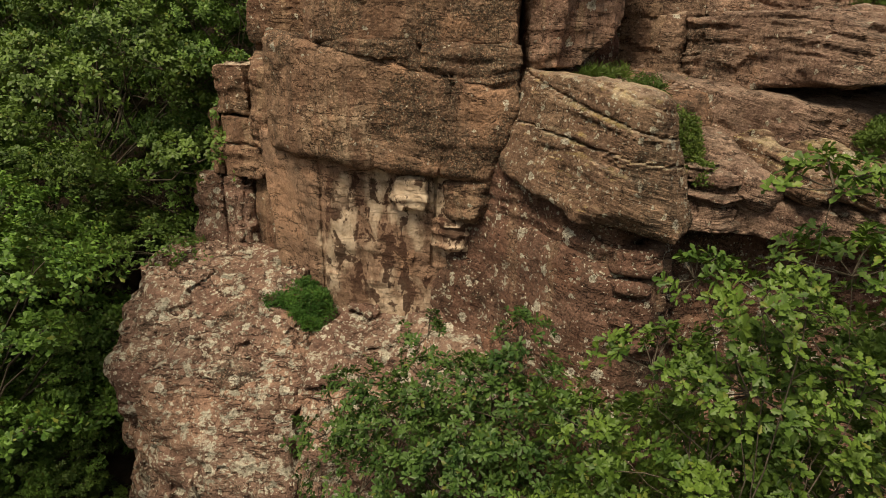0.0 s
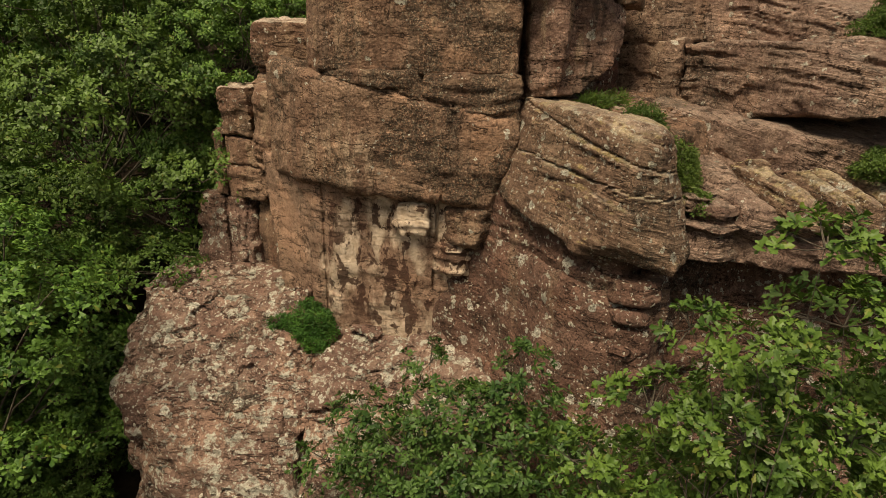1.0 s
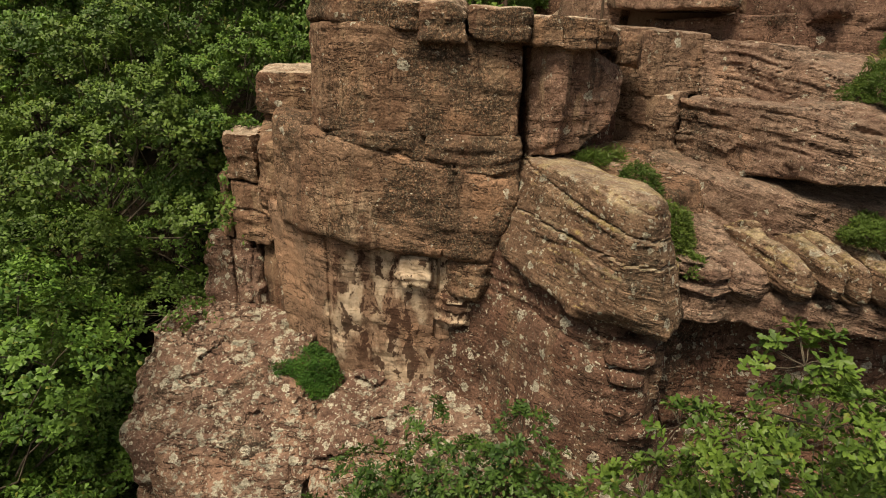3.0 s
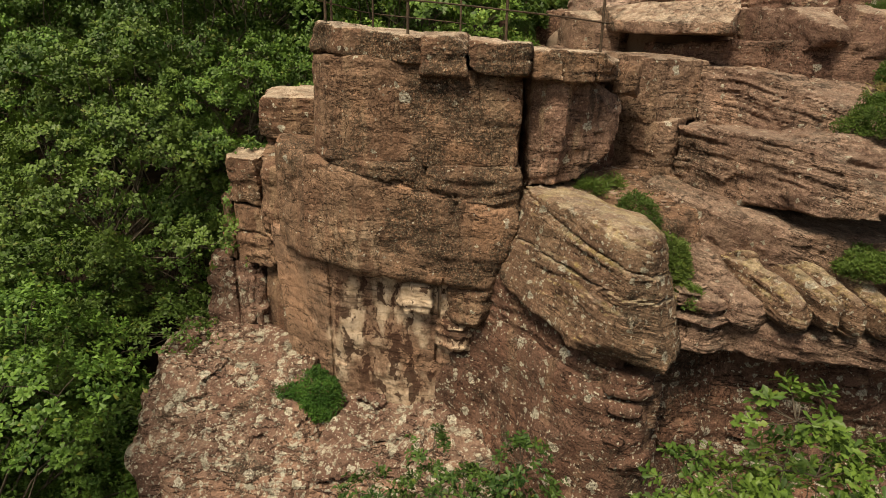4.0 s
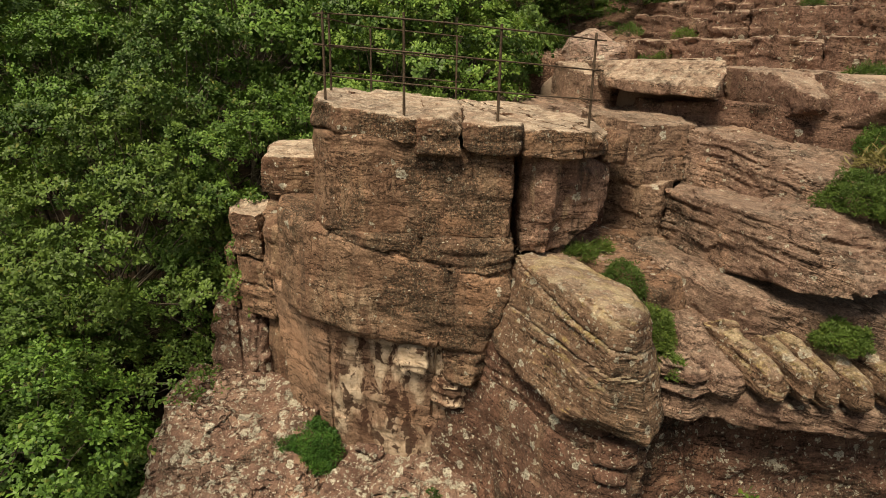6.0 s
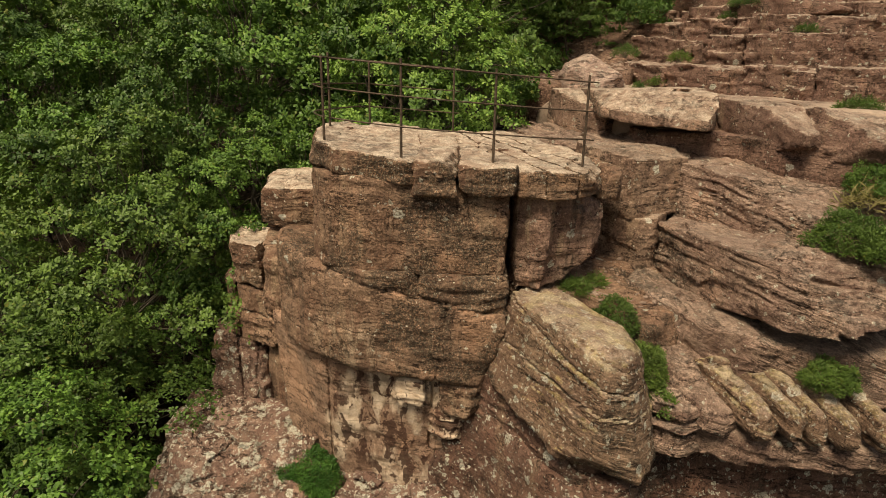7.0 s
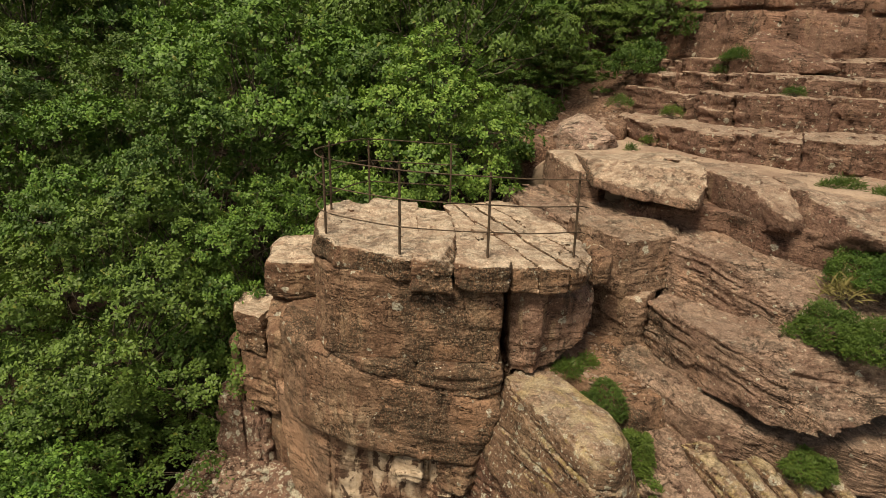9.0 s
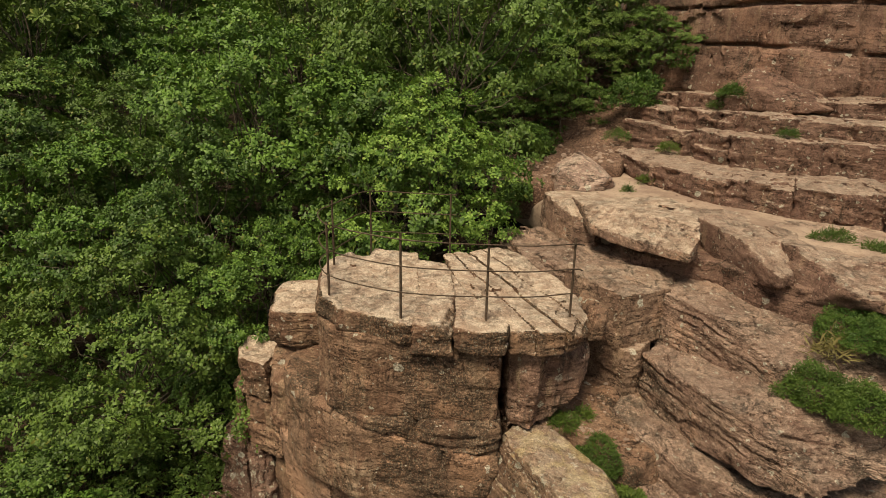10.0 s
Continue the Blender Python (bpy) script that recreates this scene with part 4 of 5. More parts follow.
rock("rock_slab", "grey-topped sandstone bed under the cross-bedded slab", LAMINATED,
     [(2.9, 8.8), (3.15, 8.2), (3.62, 7.5), (4.12, 7.2), (4.8, 6.96), (7.2, 6.8), (7.4, 9.4), (3.4, 9.4)],
     (4.04, 7.4, 7.62, -0.03, 0.12), (4, 7.4, 6.8, 0, 0), dip=(14, 6), rough=0.06, beds=0.035, soft=0.05, step=0.04, group=SLABS)
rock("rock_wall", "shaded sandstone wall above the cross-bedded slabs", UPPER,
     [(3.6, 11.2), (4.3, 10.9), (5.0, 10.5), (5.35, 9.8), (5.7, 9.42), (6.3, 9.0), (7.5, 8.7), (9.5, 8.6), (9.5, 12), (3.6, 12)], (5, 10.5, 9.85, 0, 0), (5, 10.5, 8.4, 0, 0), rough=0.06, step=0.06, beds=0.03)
# the row of worn knobs
KNOBS = "row of worn sandstone knobs"
for x, y, z, w, back in ((3.62, 6.72, 6.70, 0.34, 1.1), (4.08, 6.5, 6.78, 0.24, 0.9), (4.42, 6.42, 6.84, 0.19, 0.7), (4.74, 6.45, 6.82, 0.2, 0.9), (5.1, 6.36, 6.78, 0.24, 0.8), (5.55, 6.4, 6.8, 0.2, 0.9)):
    rock("rock_boss", "rounded sandstone boss in a worn row under the slabs", LAMINATED if w > 0.3 else GOLDEN,
         [(x - w * 0.8 - 0.4 * back, y + back), (x - w, y + 0.2), (x - w * 0.6, y - 0.08), (x + w * 0.2, y - 0.14), (x + w * 0.85, y + 0.05), (x + w * 0.8 - 0.35 * back, y + back)],
         (x, y, z + 0.12, -0.1, 0.42), (x, y, z - 0.3, 0, 0.1), dip=(10, 8), soft=0.2, rough=0.05, beds=0.02, bed=0.1, step=0.024, chips=0, blocky=0.004, facet=0.015, cracks=0.008, group=KNOBS)
rock("rock_block", "stacked thin-bedded sandstone stub", LAMINATED,
     [(2.86, 7.4), (2.84, 6.8), (3.1, 6.62), (3.42, 6.76), (3.46, 7.4)], (3.2, 6.9, 6.84, -0.2, 0.1), (3.2, 6.9, 6.2, 0, 0), rough=0.04, beds=0.04, bed=0.08, step=0.025)
rock("rock_slab", "overhanging sandstone bed under the knobs", LAMINATED,
     [(3.2, 7.6), (3.3, 6.9), (3.9, 6.6), (4.6, 6.5), (5.2, 6.45), (7.2, 6.4), (7.2, 8), (3.4, 8.2)], (4, 6.8, 6.55, 0, 0.45), (4, 6.8, 6.1, 0, 0), dip=(12, 6), rough=0.06, beds=0.035, soft=0.05, step=0.042)
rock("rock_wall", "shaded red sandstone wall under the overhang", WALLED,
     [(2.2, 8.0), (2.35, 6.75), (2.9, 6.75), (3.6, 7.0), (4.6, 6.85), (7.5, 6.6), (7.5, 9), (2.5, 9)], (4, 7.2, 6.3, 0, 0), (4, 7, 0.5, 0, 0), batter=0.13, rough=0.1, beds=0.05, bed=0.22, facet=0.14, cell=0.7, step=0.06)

# ---- the terrace and the stepped wall behind ----
TERRACE = "sandstone slabs along the terrace edge"
rock("rock_slab", "thick overhanging sandstone slab at the terrace edge", EDGE,
     [(2.85, 13.0), (2.96, 11.62), (3.87, 10.55), (4.37, 10.08), (4.58, 10.3), (4.95, 11.3), (4.9, 12.8)], [(3.8, 11.5, 10.52, 0.04, 0.01), (4.39, 10.13, 10.16, 0.47, 0.47)], (4.4, 10.2, 9.95, -0.02, 0.02), dip=(14, 4), rough=0.012, beds=0.008, soft=0.004, chips=0, blocky=0.006, facet=0.03, cell=0.9, cracks=0.012, group=TERRACE, step=0.045)
rock("rock_slab", "layered overhanging sandstone slab at the terrace edge", WORN,
     [(5.0, 11.9), (5.1, 11.2), (5.28, 10.2), (5.5, 9.22), (5.84, 9.36), (6.2, 10.8), (6.0, 12.2), (5, 12.5)], [(5.3, 10.4, 10.40, -0.03, 0.03), (5.68, 9.25, 10.03, -0.05, 0.36)], (5.6, 9.3, 9.84, 0.0, -0.28), dip=(14, 6), batter=0.0, rough=0.015, beds=0.02, bed=0.045, soft=0.006, chips=0, facet=0.03, cell=0.9, group=TERRACE, step=0.045)
rock("rock_slab", "layered sandstone slab at the terrace edge", WORN,
     [(5.84, 9.8), (6.05, 9.05), (6.6, 8.55), (8, 8.3), (10, 8.4), (10, 11.5), (6.2, 11.5)], [(6.5, 9.6, 10.36, -0.02, 0.04), (6.1, 9.1, 10.12, 0.08, 0.4)], (6.5, 9.0, 9.66, 0, -0.15), dip=(12, 4), rough=0.03, beds=0.03, soft=0.02, step=0.055, group=TERRACE)
rock("rock_slab", "low sandstone slab at the corner of the terrace", EDGE,
     [(2.3, 13.8), (2.42, 12.9), (2.8, 12.1), (3.2, 12.0), (3.5, 12.4), (3.6, 13.8)], (2.9, 12.4, 10.44, 0, 0.02), (2.9, 12.4, 9.6, 0, 0), dip=(10, 4), soft=0.015, rough=0.02, beds=0.012, group=TERRACE, step=0.05)
rock("rock_slab", "tilted sandstone bed under the terrace edge", LAMINATED,
     [(1.3, 11.9), (1.9, 11.0), (2.6, 10.4), (3.3, 10.2), (4.3, 10.3), (4.6, 11.4), (3.4, 13), (1.4, 13)], (2.6, 11, 9.62, -0.03, 0.06), (2.6, 11, 8.9, 0, 0), dip=(14, 4), rough=0.07, beds=0.05, group=TERRACE, step=0.05)

rock("rock_block", "shaded sandstone bed in the recess under the terrace slab", UPPER,
     [(3.0, 13.2), (3.5, 12.7), (4.9, 11.9), (5.3, 12.0), (5.2, 13.3), (3, 13.6)], (4, 12, 10.1, 0, 0), (4, 12, 9.2, 0, 0), dip=(12, 4), rough=0.03, beds=0.03, step=0.06, group=TERRACE)

path = rock("path", "sandy gravel path on the rock terrace", SAND,
     [(1.9, 14.6), (2.5, 13.5), (2.9, 12.9), (3.4, 12.3), (4.4, 11.75), (5.2, 11.5), (6.2, 10.4), (7.0, 9.6), (12, 9.4), (12, 14), (6, 18), (5, 20), (2.6, 20), (1.4, 17)],
     [(3, 13, 10.45, 0.0, 0.03), (2.5, 17, 10.55, 0.35, 0.08), (2.8, 13.5, 10.45, 0.85, 0.05)], (3, 13, 9.4, 0, 0), soft=0.06, rough=0.05, beds=0.0, blocky=0.0, facet=0.0, cracks=0.0, chips=0, step=0.12, kind="structure")
gravel = rock("gravel_slope", "reddish gravel beside the boulder", GRAVEL,
     [(1.5, 15.6), (1.85, 14.2), (2.6, 14.0), (3.2, 15.0), (4.6, 15.4), (5.2, 17.2), (4.8, 19.5), (1.5, 19.5)], (2.8, 16, 10.66, 0.12, 0.05), (3, 16, 9.6, 0, 0), soft=0.05, rough=0.06, beds=0, blocky=0.0, facet=0.0, cracks=0.0, chips=0, step=0.12, kind="structure")
bank = rock("ground_bank", "stony soil bank beside the path under the trees", GRAVEL,
     [(1.4, 21.0), (2.0, 19.2), (3.2, 18.2), (5.2, 17.4), (6.5, 19), (6.5, 25), (1.4, 25)], (4.68, 20.5, 12.0, 0.3, 0.42), (4, 20, 9.0, 0, 0), soft=0.1, rough=0.12, beds=0, blocky=0.0, facet=0.0, cracks=0.0, chips=0, step=0.13, kind="structure")

STEPS = "stepped beds of the upper wall"


def row_of_blocks(line, joints, low, high, depth, seed, label):
    """Blocks side by side along a line seen from above, cut at the given shares of its length."""
    rnd = random.Random(seed)
    points = [Vector(p) for p in line]
    lengths = [(b - a).length for a, b in zip(points, points[1:])]

    def at(share):
        left = share * sum(lengths)
        for a, b, l in zip(points, points[1:], lengths):
            if left <= l or b is points[-1]:
                return a.lerp(b, left / l)
            left -= l

    for a, b in zip(joints, joints[1:]):
        p, q = at(a - 0.001), at(b + 0.001)
        m = at((a + b) / 2)
        back = Vector((-(q - p).y, (q - p).x)).normalized()
        out = back * rnd.uniform(-0.08, 0.08)
        corners = [p + out, m + out * rnd.uniform(0.3, 1.5), q + out, q + back * depth, p + back * depth]
        top = high + rnd.uniform(-0.06, 0.05)
        rock("rock_block", label, WORN, [(c.x, c.y) for c in corners], (m.x, m.y, top, rnd.uniform(-0.04, 0.03), rnd.uniform(0, 0.06)), (m.x, m.y, low - 0.15, 0, 0),
             dip=(5, 0), soft=0.006, rough=0.012, beds=0.016, bed=0.10, blocky=0.035, facet=0.03, cell=1.1, cracks=0.03, step=0.045, chips=1, group=STEPS)


row_of_blocks([(4.75, 16.8), (5.1, 14.0), (6.1, 12.5), (7.4, 11.4), (9, 10.7), (12, 10.2)], (0, 0.22, 0.4, 0.52, 0.66, 0.8, 1), 10.4, 10.98, 2.0, 1, "long sandstone step at the foot of the upper wall")
row_of_blocks([(5.25, 18.0), (6.4, 16.1), (7.0, 14.3), (8.1, 13.4), (9.6, 12.6), (13, 11.9)], (0, 0.19, 0.225, 0.33, 0.42, 0.54, 0.7, 1), 10.9, 11.72, 2.0, 2, "jointed sandstone block in a step of the upper wall")
row_of_blocks([(5.6, 18.7), (6.9, 16.5), (7.6, 15.0), (9, 14.0), (13, 12.8)], (0, 0.16, 0.3, 0.36, 0.5, 0.62, 0.8, 1), 11.6, 12.1, 1.8, 3, "weathered sandstone block in a step of the upper wall")
row_of_blocks([(5.9, 20.0), (7.3, 17.6), (8.3, 16.1), (9.6, 15.0), (13, 13.9)], (0, 0.2, 0.34, 0.5, 0.62, 0.78, 1), 12.0, 12.5, 1.8, 4, "weathered sandstone block under the back wall")
rock("rock_block", "sloping wedge of sandstone leaning against the back wall", UPPER,
     [(7.9, 16.9), (8.3, 15.6), (9.2, 14.9), (10.2, 14.9), (10.4, 16.5), (9, 17.6)], [(8.9, 15.9, 12.78, 0.25, 0.4), (8.9, 15.9, 12.78, -0.3, 0.35), (8.9, 15.3, 12.6, 0, 0.9)], (9, 16, 12.2, 0, 0), dip=(10, 0), rough=0.07, step=0.06, group=STEPS)
rock("rock_wall", "high red sandstone wall at the back", UPPER,
     [(6.6, 21.5), (7.6, 19.6), (8.6, 17.2), (10, 16.2), (16, 15), (16, 26), (7, 26)], (9, 18, 16.8, 0.1, 0.1), (9, 18, 11.8, 0, 0), dip=(5, 0), batter=0.06, rough=0.08, beds=0.012, bed=0.3, blocky=0.03, facet=0.12, cell=1.6, cracks=0.0, step=0.09,
     cuts=((9, 17, 14.9, 0.05, 0.02, 1, 0.05, 0.2), (8.3, 18, 14, 1, 0.5, 0.15, 0.05, 0.2), (12, 15.6, 14, 1, 0.2, -0.1, 0.05, 0.2), (9, 17, 13.8, 0.1, 0, 1, 0.05, 0.2), (10.5, 16, 14, 1, 0.3, 0.1, 0.05, 0.2)))
rock("boulder", "pale angular sandstone boulder beside the path", CRAG,
     [(2.66, 14.5), (2.72, 13.9), (3.3, 13.6), (3.95, 13.75), (4.15, 14.3), (3.6, 15.0)], [(3.3, 14.1, 11.16, 0.5, 0.05), (3.3, 14.1, 11.16, -0.6, 0.1), (3.4, 13.75, 10.9, 0.1, 0.9)], (3.5, 14, 10.2, 0, 0), rough=0.03, soft=0.004, step=0.03, chips=9, beds=0.006, facet=0.06, cell=0.7, cracks=0.01)


def strewn(label, host, box, count, sizes, material, seed, group):
    """Loose angular stones lying on a rock or on the path."""
    rnd = random.Random(seed)
    data, m = host.data, host.matrix_world
    hull = BVHTree.FromPolygons([m @ q.co for q in data.vertices], [tuple(p.vertices) for p in data.polygons])
    bm = bmesh.new()
    for _ in range(count):
        x, y = rnd.uniform(box[0], box[1]), rnd.uniform(box[2], box[3])
        at = hull.ray_cast(Vector((x, y, 40)), Vector((0, 0, -1)))[0]
        if at is None:
            continue
        size = sizes[0] + (sizes[1] - sizes[0]) * rnd.random() ** 3
        made = bmesh.ops.create_icosphere(bm, subdivisions=1, radius=size)["verts"]
        turn = Euler((rnd.uniform(0, 6), rnd.uniform(0, 6), rnd.uniform(0, 6))).to_matrix()
        wide = Vector((rnd.uniform(0.8, 1.4), rnd.uniform(0.7, 1.1), rnd.uniform(0.45, 0.8)))
        for q in made:
            q.co = at + Vector((0, 0, size * 0.25)) + turn @ Vector(q.co * rnd.uniform(0.8, 1.15)) * wide
    data = bpy.data.meshes.new("loose_stones")
    bm.to_mesh(data)
    bm.free()
    data.materials.append(material)
    tagged(new("loose_stones", data), label, "stones", group, "stuff")


strewn("small stones on the sloping bed in the cleft", planted, (1.3, 3.7, 8.0, 9.6), 160, (0.012, 0.05), BOULDER, 64, "")
strewn("small reddish stones strewn over the gravel", gravel, (1.6, 5.2, 14, 19.4), 420, (0.02, 0.09), BOULDER, 61, "")
strewn("small stones and grit strewn along the path", path, (2.2, 9.5, 10.0, 15.5), 420, (0.012, 0.06), BOULDER, 62, "")
strewn("reddish stones on the soil bank", bank, (1.6, 6.3, 17.6, 23), 300, (0.03, 0.12), BOULDER, 63, "")


# ---- railing ----
def railing():
    whole = tagged(new("railing"), "rusty iron railing with three rails round the viewpoint", "railing")
    whole.location = (0, 8, 9.7)
    origin = np.array((0, 8, 9.7))
    posts = ((-1.62, 8.39, 9.9, 11.02), (-0.53, 7.94, 9.7, 11.0), (0.69, 8.05, 9.66, 10.9), (1.99, 8.48, 9.52, 10.84), (0.2, 11.2, 9.6, 10.86), (-1.28, 10.9, 9.5, 10.92), (-1.75, 9.6, 9.8, 11.06))
    for x, y, low, high in posts:
        v, f = tube([(x, y, low - 0.1), (x - 0.004, y, (low + high) / 2), (x - 0.01, y, high)], [0.019, 0.018, 0.017], 8)
        part("post", mesh_from("post", v - origin, f, RUST), whole)
    ring = [(2.1, 8.42), (1.99, 8.46), (1.35, 8.17), (0.69, 8.03), (0.1, 7.93), (-0.53, 7.92), (-1.1, 8.08), (-1.62, 8.37), (-1.84, 8.85), (-1.86, 9.25), (-1.75, 9.62), (-1.55, 10.4), (-1.28, 10.92), (-0.5, 11.08), (0.2, 11.22), (0.3, 11.24)]
    for drop in (0.0, 0.385, 0.77):
        line = []
        for i in range(len(ring) - 1):
            p0, p1, p2, p3 = (Vector(ring[min(max(k, 0), len(ring) - 1)]) for k in (i - 1, i, i + 1, i + 2))
            for t in (0, 0.25, 0.5, 0.75):
                q = 0.5 * (2 * p1 + (p2 - p0) * t + (2 * p0 - 5 * p1 + 4 * p2 - p3) * t * t + (3 * p1 - p0 - 3 * p2 + p3) * t ** 3)
                line.append((q.x, q.y, 10.885 - 0.065 * q.x - 0.01 * (q.y - 8) - drop))
        v, f = tube(line, [0.0105] * len(line), 6)
        part("rail", mesh_from("rail", v - origin, f, RUST), whole)


railing()

# ---- plants on the rock ----
cushion("cushion_plant", "dense green cushion plant growing in a ledge corner", (-2.12, 8.5, 4.2), (0.52, 0.55, 0.5), HERB, SMALL_LEAF, 4800, 0.046, 3)
SHRUBS = "heath shrubs in the rock clefts"
for x, y, z, rx, ry, rz, count, seed in ((5.45, 7.75, 8.7, 0.46, 0.42, 0.45, 1300, 4), (5.95, 7.35, 8.66, 0.52, 0.42, 0.45, 1400, 30), (6.5, 8.5, 9.3, 0.6, 0.6, 0.45, 1700, 14), (7.2, 7.9, 9.3, 0.7, 0.6, 0.45, 1700, 15), (2.78, 7.3, 6.95, 0.3, 0.42, 0.5, 1100, 5),
                                         (2.98, 6.95, 6.7, 0.2, 0.25, 0.28, 500, 16), (2.5, 7.95, 7.42, 0.38, 0.42, 0.34, 1100, 6), (3.3, 8.6, 7.6, 0.25, 0.2, 0.16, 400, 17), (5.0, 6.85, 7.15, 0.36, 0.3, 0.34, 900, 18)):
    cushion("shrub", "dense green heath shrub rooted in a rock cleft", (x, y, z), (rx, ry, rz), HEATH, SMALL_LEAF, int(count * 1.5), 0.042, seed, category="shrub", group=SHRUBS)
TUFTS = "grass tufts on the rock"
for x, y, z, rx, rz, count, seed in ((2.05, 8.4, 7.72, 0.34, 0.2, 420, 7), (2.4, 8.6, 7.75, 0.2, 0.14, 160, 19), (7.0, 10.4, 10.33, 0.5, 0.16, 420, 8), (7.5, 9.9, 10.3, 0.35, 0.14, 260, 20), (6.0, 16.2, 11.1, 0.35, 0.2, 260, 21),
                                     (5.05, 14.6, 10.55, 0.4, 0.16, 300, 22), (4.25, 13.7, 10.42, 0.14, 0.18, 130, 23), (8.05, 16.9, 12.52, 0.95, 0.32, 1500, 24), (7.6, 17.2, 12.15, 0.4, 0.2, 260, 25), (5.0, 17.6, 11.2, 0.45, 0.25, 320, 26), (8.0, 14.2, 11.75, 0.3, 0.16, 200, 27), (1.5, 13.4, 9.9, 0.45, 0.35, 420, 28)):
    cushion("grass_tuft", "tuft of green grass growing on the rock", (x, y, z), (rx * 0.7, rx * 0.5, rz), HEATH, BLADE, int(count * 0.4), 0.11, seed, category="grass", group=TUFTS)
cushion("dry_grass", "tuft of straw-coloured dry grass on the slab", (6.0, 8.3, 9.15), (0.26, 0.2, 0.15), STRAW, BLADE, 36, 0.22, 9, category="grass", group=TUFTS)

# ---- trees ----
tree("oak_tree", "young oak with bright lobed leaves below the crag", (2.2, 3.0, -0.4), (2.2, 3.3, 4.6),
     [(2.2, 3.35, 7.35, 0.28), (1.68, 3.75, 6.65, 0.22), (2.0, 3.5, 6.6, 0.35), (2.6, 3.6, 6.75, 0.4), (3.1, 3.5, 6.6, 0.45), (1.55, 3.9, 5.9, 0.35), (2.1, 3.6, 5.9, 0.5), (2.8, 3.6, 5.9, 0.5), (3.4, 3.7, 5.8, 0.5),
      (1.25, 4.1, 5.2, 0.4), (1.9, 3.7, 5.1, 0.55), (2.7, 3.5, 5.1, 0.6), (3.4, 3.6, 5.0, 0.6), (1.4, 3.8, 4.4, 0.6), (2.2, 3.6, 4.3, 0.7), (3.1, 3.5, 4.2, 0.7), (2.4, 4.3, 5.6, 0.5), (3.2, 4.4, 5.6, 0.6), (1.8, 4.4, 4.9, 0.5), (2.6, 4.5, 4.7, 0.7), (3.5, 4.4, 4.6, 0.7), (1.5, 4.5, 4.0, 0.6), (2.3, 4.6, 3.7, 0.8), (3.2, 4.6, 3.6, 0.8)],
     OAK_YOUNG, OAK_LEAF, 500, 8, 0.075, 0.036, 11)
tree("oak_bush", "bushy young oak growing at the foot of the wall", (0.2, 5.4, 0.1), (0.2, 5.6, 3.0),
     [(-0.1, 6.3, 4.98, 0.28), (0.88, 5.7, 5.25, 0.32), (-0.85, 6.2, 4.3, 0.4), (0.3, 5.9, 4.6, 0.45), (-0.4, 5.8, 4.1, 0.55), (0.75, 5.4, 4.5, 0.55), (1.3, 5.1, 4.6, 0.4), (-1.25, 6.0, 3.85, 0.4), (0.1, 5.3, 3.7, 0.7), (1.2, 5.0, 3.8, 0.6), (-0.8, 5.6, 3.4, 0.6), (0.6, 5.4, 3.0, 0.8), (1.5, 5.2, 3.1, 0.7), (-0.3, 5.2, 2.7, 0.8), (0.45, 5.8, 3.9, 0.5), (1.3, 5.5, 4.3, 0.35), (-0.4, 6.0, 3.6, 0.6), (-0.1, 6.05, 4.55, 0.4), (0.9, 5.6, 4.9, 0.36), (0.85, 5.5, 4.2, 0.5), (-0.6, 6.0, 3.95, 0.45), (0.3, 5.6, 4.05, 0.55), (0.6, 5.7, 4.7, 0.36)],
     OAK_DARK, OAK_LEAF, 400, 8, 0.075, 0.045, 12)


def wood_tree(seed, leaf_material, whorls, size, twigs):
    """A woodland oak about five metres high whose crown is a heap of layered clumps, standing at the origin."""
    rnd = random.Random(seed)
    clumps = [(0.1, 0, 4.9, 0.42), (0.3, -0.25, 4.6, 0.35), (-0.35, 0.1, 4.6, 0.36)]
    for ring, (h, reach, n) in enumerate(((4.3, 0.8, 6), (3.8, 1.3, 8), (3.2, 1.65, 9), (2.5, 1.8, 8), (1.8, 1.5, 5))):
        for k in range(n):
            a = 6.283 * (k + 0.5 * ring + rnd.uniform(-0.35, 0.35)) / n
            r = reach * rnd.uniform(0.65, 1.3)
            clumps.append((r * math.cos(a), r * math.sin(a), h + rnd.uniform(-0.4, 0.4), rnd.uniform(0.3, 0.62)))
    return tree("oak_tree", "leafy oak of the wooded slope", (0, 0, 0), (rnd.uniform(-0.2, 0.2), 0.1, 1.9), clumps, leaf_material, WOOD_LEAF if whorls > 300 else FAR_LEAF, whorls, 7, size, 0.09, seed, group="oaks of the wooded slope", pad=0.6, twigs=twigs, domed=0.88)


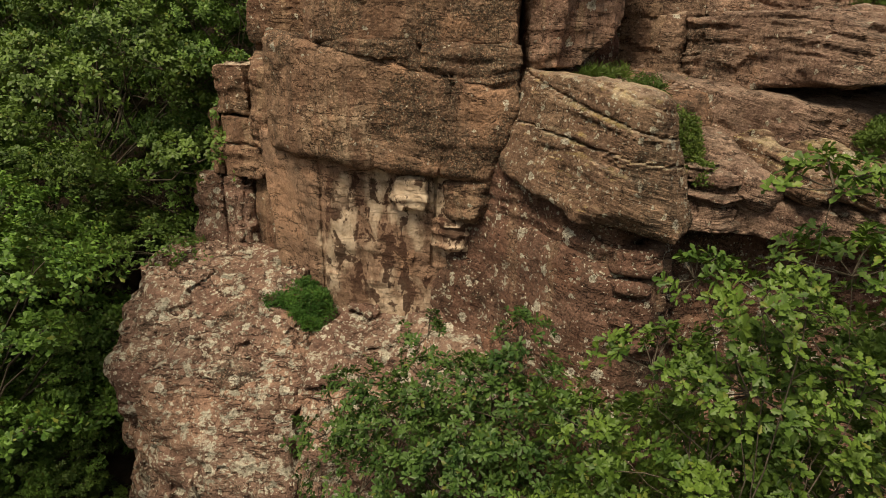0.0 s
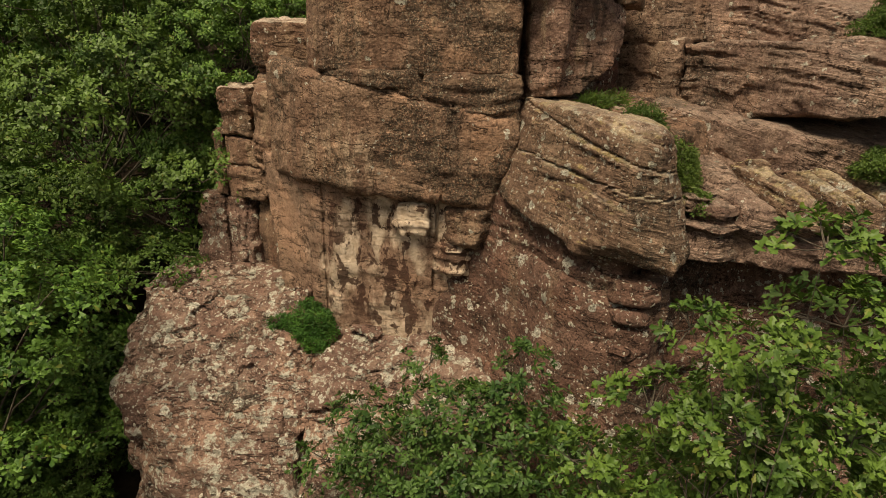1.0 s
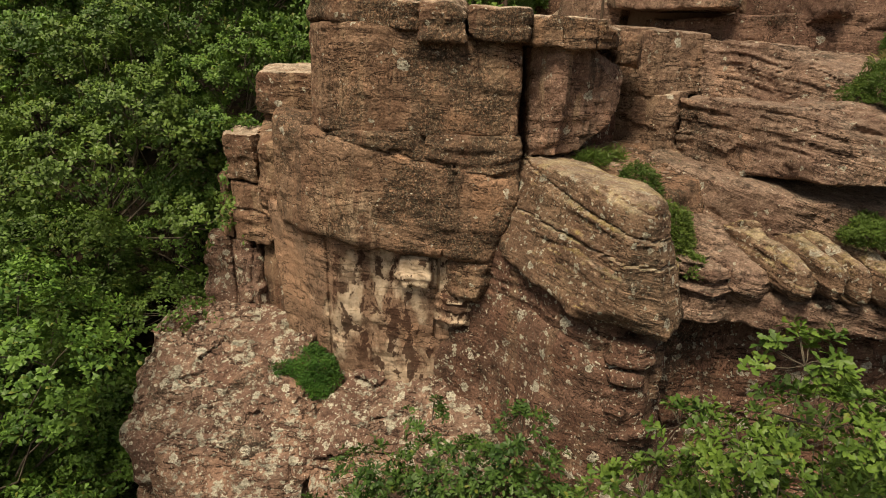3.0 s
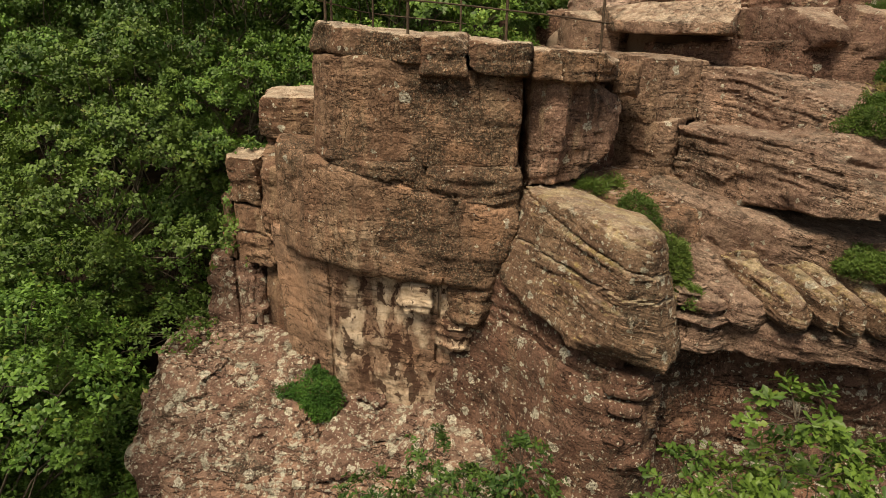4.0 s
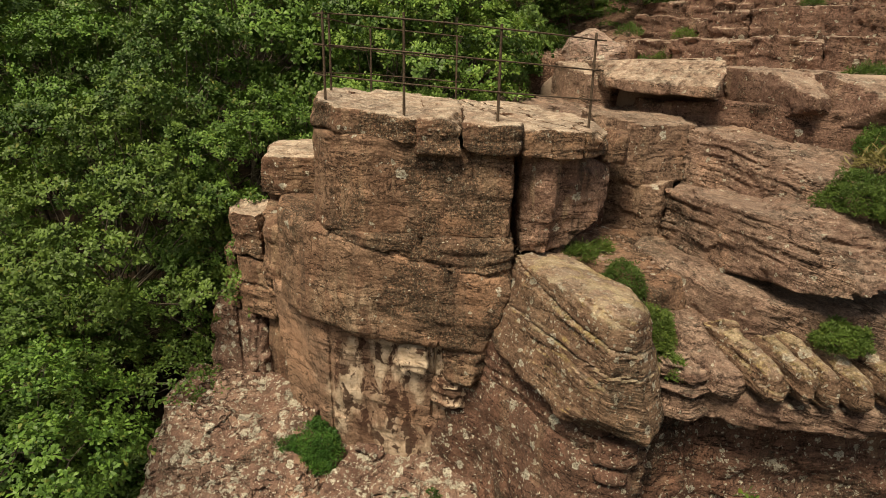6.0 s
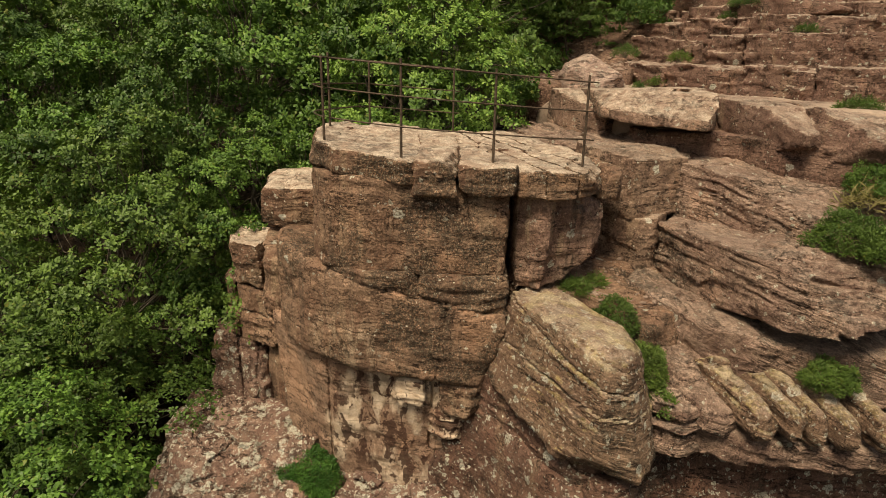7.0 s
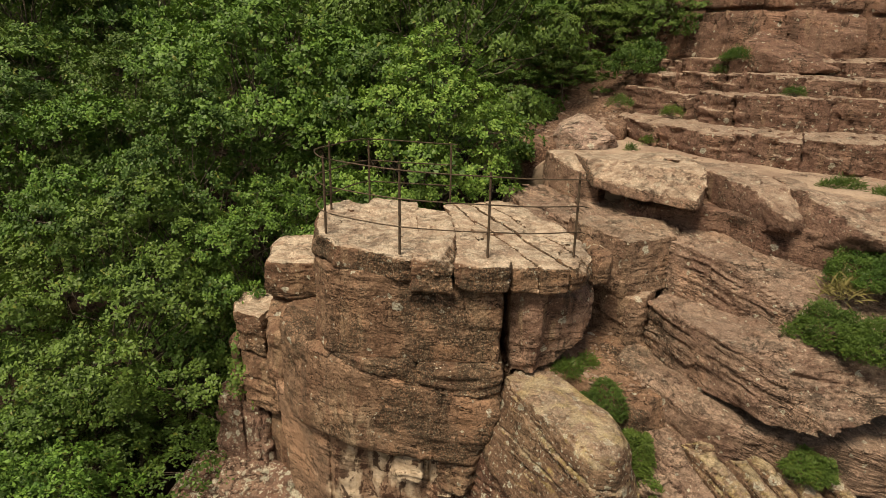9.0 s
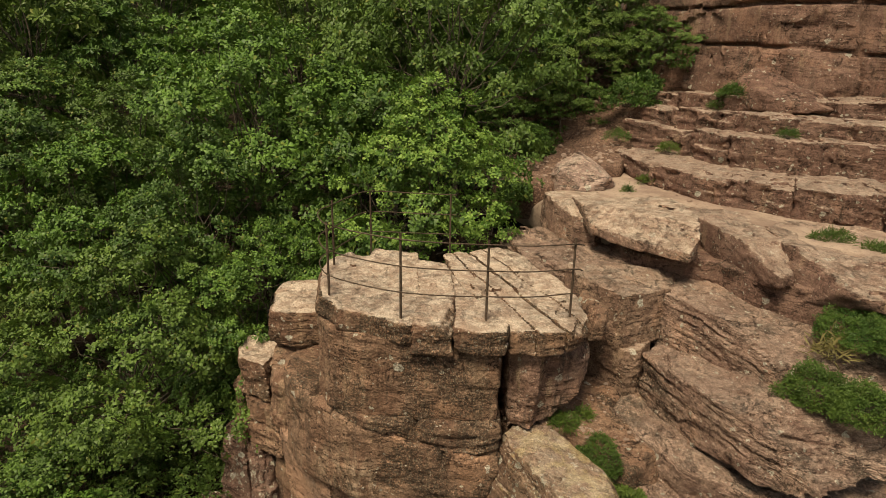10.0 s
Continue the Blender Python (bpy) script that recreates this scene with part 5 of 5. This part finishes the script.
GRADES = [[wood_tree(s, m, whorls, size, twigs) for s, m in ((21, OAK_FAR), (22, OAK_BRIGHT if whorls > 300 else OAK), (23, OAK_FAR), (24, OAK_BRIGHT))] for whorls, size, twigs in ((540, 0.075, 2), (350, 0.095, 1), (170, 0.135, 1), (92, 0.18, 1))]
used = set()
spots, tries = [(-7.0, 9.8), (-7.9, 8.3), (-6.6, 11.8), (-6.9, 6.7), (-9.0, 10.2), (-9.2, 6.9), (-5.7, 13.4), (2.2, 20.6), (3.9, 22.2), (5.4, 23.3), (0.4, 18.2), (-3.9, 12.9)], random.Random(5)
for _ in range(6000):
    y = 7.5 + 45 * tries.random() ** 1.3
    x = tries.uniform(-0.85 * y - 4, 0.2 * y)
    gap = 1.95 + 0.045 * y
    if x > -4.7 and y < 12.2 or (x > 0.6 and y < 19.3) or (x > 2.5 and y < 21.5) or x > 5.5 or (x > -5.6 and y < 10.4) or (x > -6.2 and y < 8.8):
        continue
    if all((x - a) ** 2 + (y - b) ** 2 > gap * gap for a, b in spots):
        spots.append((x, y))
for i, (x, y) in enumerate(spots):
    size = tries.uniform(0.85, 1.25) * (1 + 0.014 * y)
    m = pose(x, y, float(ground_height(x, y)) - 0.1 + (1.6 if x > 0 and y > 18 else 0), tries.uniform(-5, 5), tries.uniform(-5, 5), tries.uniform(0, 360))
    one = GRADES[0 if y < 13.5 else 1 if y < 21 else 2 if y < 31 else 3][i % 4]
    if one.name not in used:
        used.add(one.name)
        one.matrix_world = m
        made = one
    else:
        made = copy_thing(one, m)
    made.scale = (size, size, size * tries.uniform(0.8, 1.3))
for i, (x, y, z, size) in enumerate(((-6.4, 8.3, 0.2, 0.5), (-6.0, 8.9, 0.6, 0.5), (-5.9, 7.6, -0.3, 0.5), (-7.2, 9.0, 0.3, 0.6), (-6.9, 7.4, -0.6, 0.55), (-5.7, 12.3, 3.2, 0.7))):
    made = copy_thing(GRADES[1][i % 4], pose(x, y, z, 0, 0, 77 * i))
    made.scale = (size, size, size)
    tagged(made, "leafy oak sapling at the foot of the crag", group="saplings below the crag")
for i, (x, y, z, size, tall) in enumerate(((2.3, 18.9, 10.4, 0.6, 0.75), (3.7, 19.2, 10.9, 0.6, 0.7), (4.6, 20.4, 12.0, 0.7, 0.75), (5.9, 21.2, 12.6, 0.7, 0.8), (6.5, 19.9, 12.2, 0.6, 0.9))):
    made = copy_thing(GRADES[1][(i + 1) % 2 * 2], pose(x, y, z, 0, 0, 61 * i))
    made.scale = (size, size, size * tall)
    tagged(made, "low oak hanging over the gravel beside the path", group="low oaks beside the path")
for x, y, z, r, seed in ((5.5, 18.6, 12.1, 0.75, 41), (2.6, 17.3, 10.75, 0.5, 42), (6.1, 19.2, 12.5, 0.6, 43), (1.75, 14.0, 10.2, 0.36, 44)):
    cushion("shrub", "dark green leafy shrub beside the gravel", (x, y, z), (r, r * 0.8, r * 0.8), OAK, FAR_LEAF, 420, 0.1, seed, category="shrub", group="leafy shrubs beside the gravel")
bright = tree("oak_tree", "bright green oak behind the railing", (-0.3, 12.9, 7.2), (-0.3, 12.9, 9.0),
     [(-0.2, 12.75, 12.75, 0.36), (0.25, 12.8, 12.4, 0.4), (-0.65, 12.75, 12.4, 0.4), (-0.2, 12.7, 12.25, 0.45), (0.1, 12.7, 11.9, 0.5), (-0.7, 12.6, 11.9, 0.5), (-1.0, 12.6, 11.4, 0.7), (0.4, 12.6, 11.4, 0.7), (-0.3, 12.3, 11.2, 0.7), (1.0, 12.6, 10.9, 0.6), (-1.5, 12.8, 10.6, 0.7), (0.8, 12.3, 10.2, 0.6), (-0.5, 12.2, 10.3, 0.7), (-1.6, 12.3, 9.7, 0.6), (0.1, 12.1, 9.7, 0.6), (-0.8, 12.1, 9.4, 0.6), (1.1, 12.5, 9.7, 0.5)],
     OAK_LIT, WOOD_LEAF, 420, 8, 0.088, 0.1, 31, pad=0.65, domed=0.88)
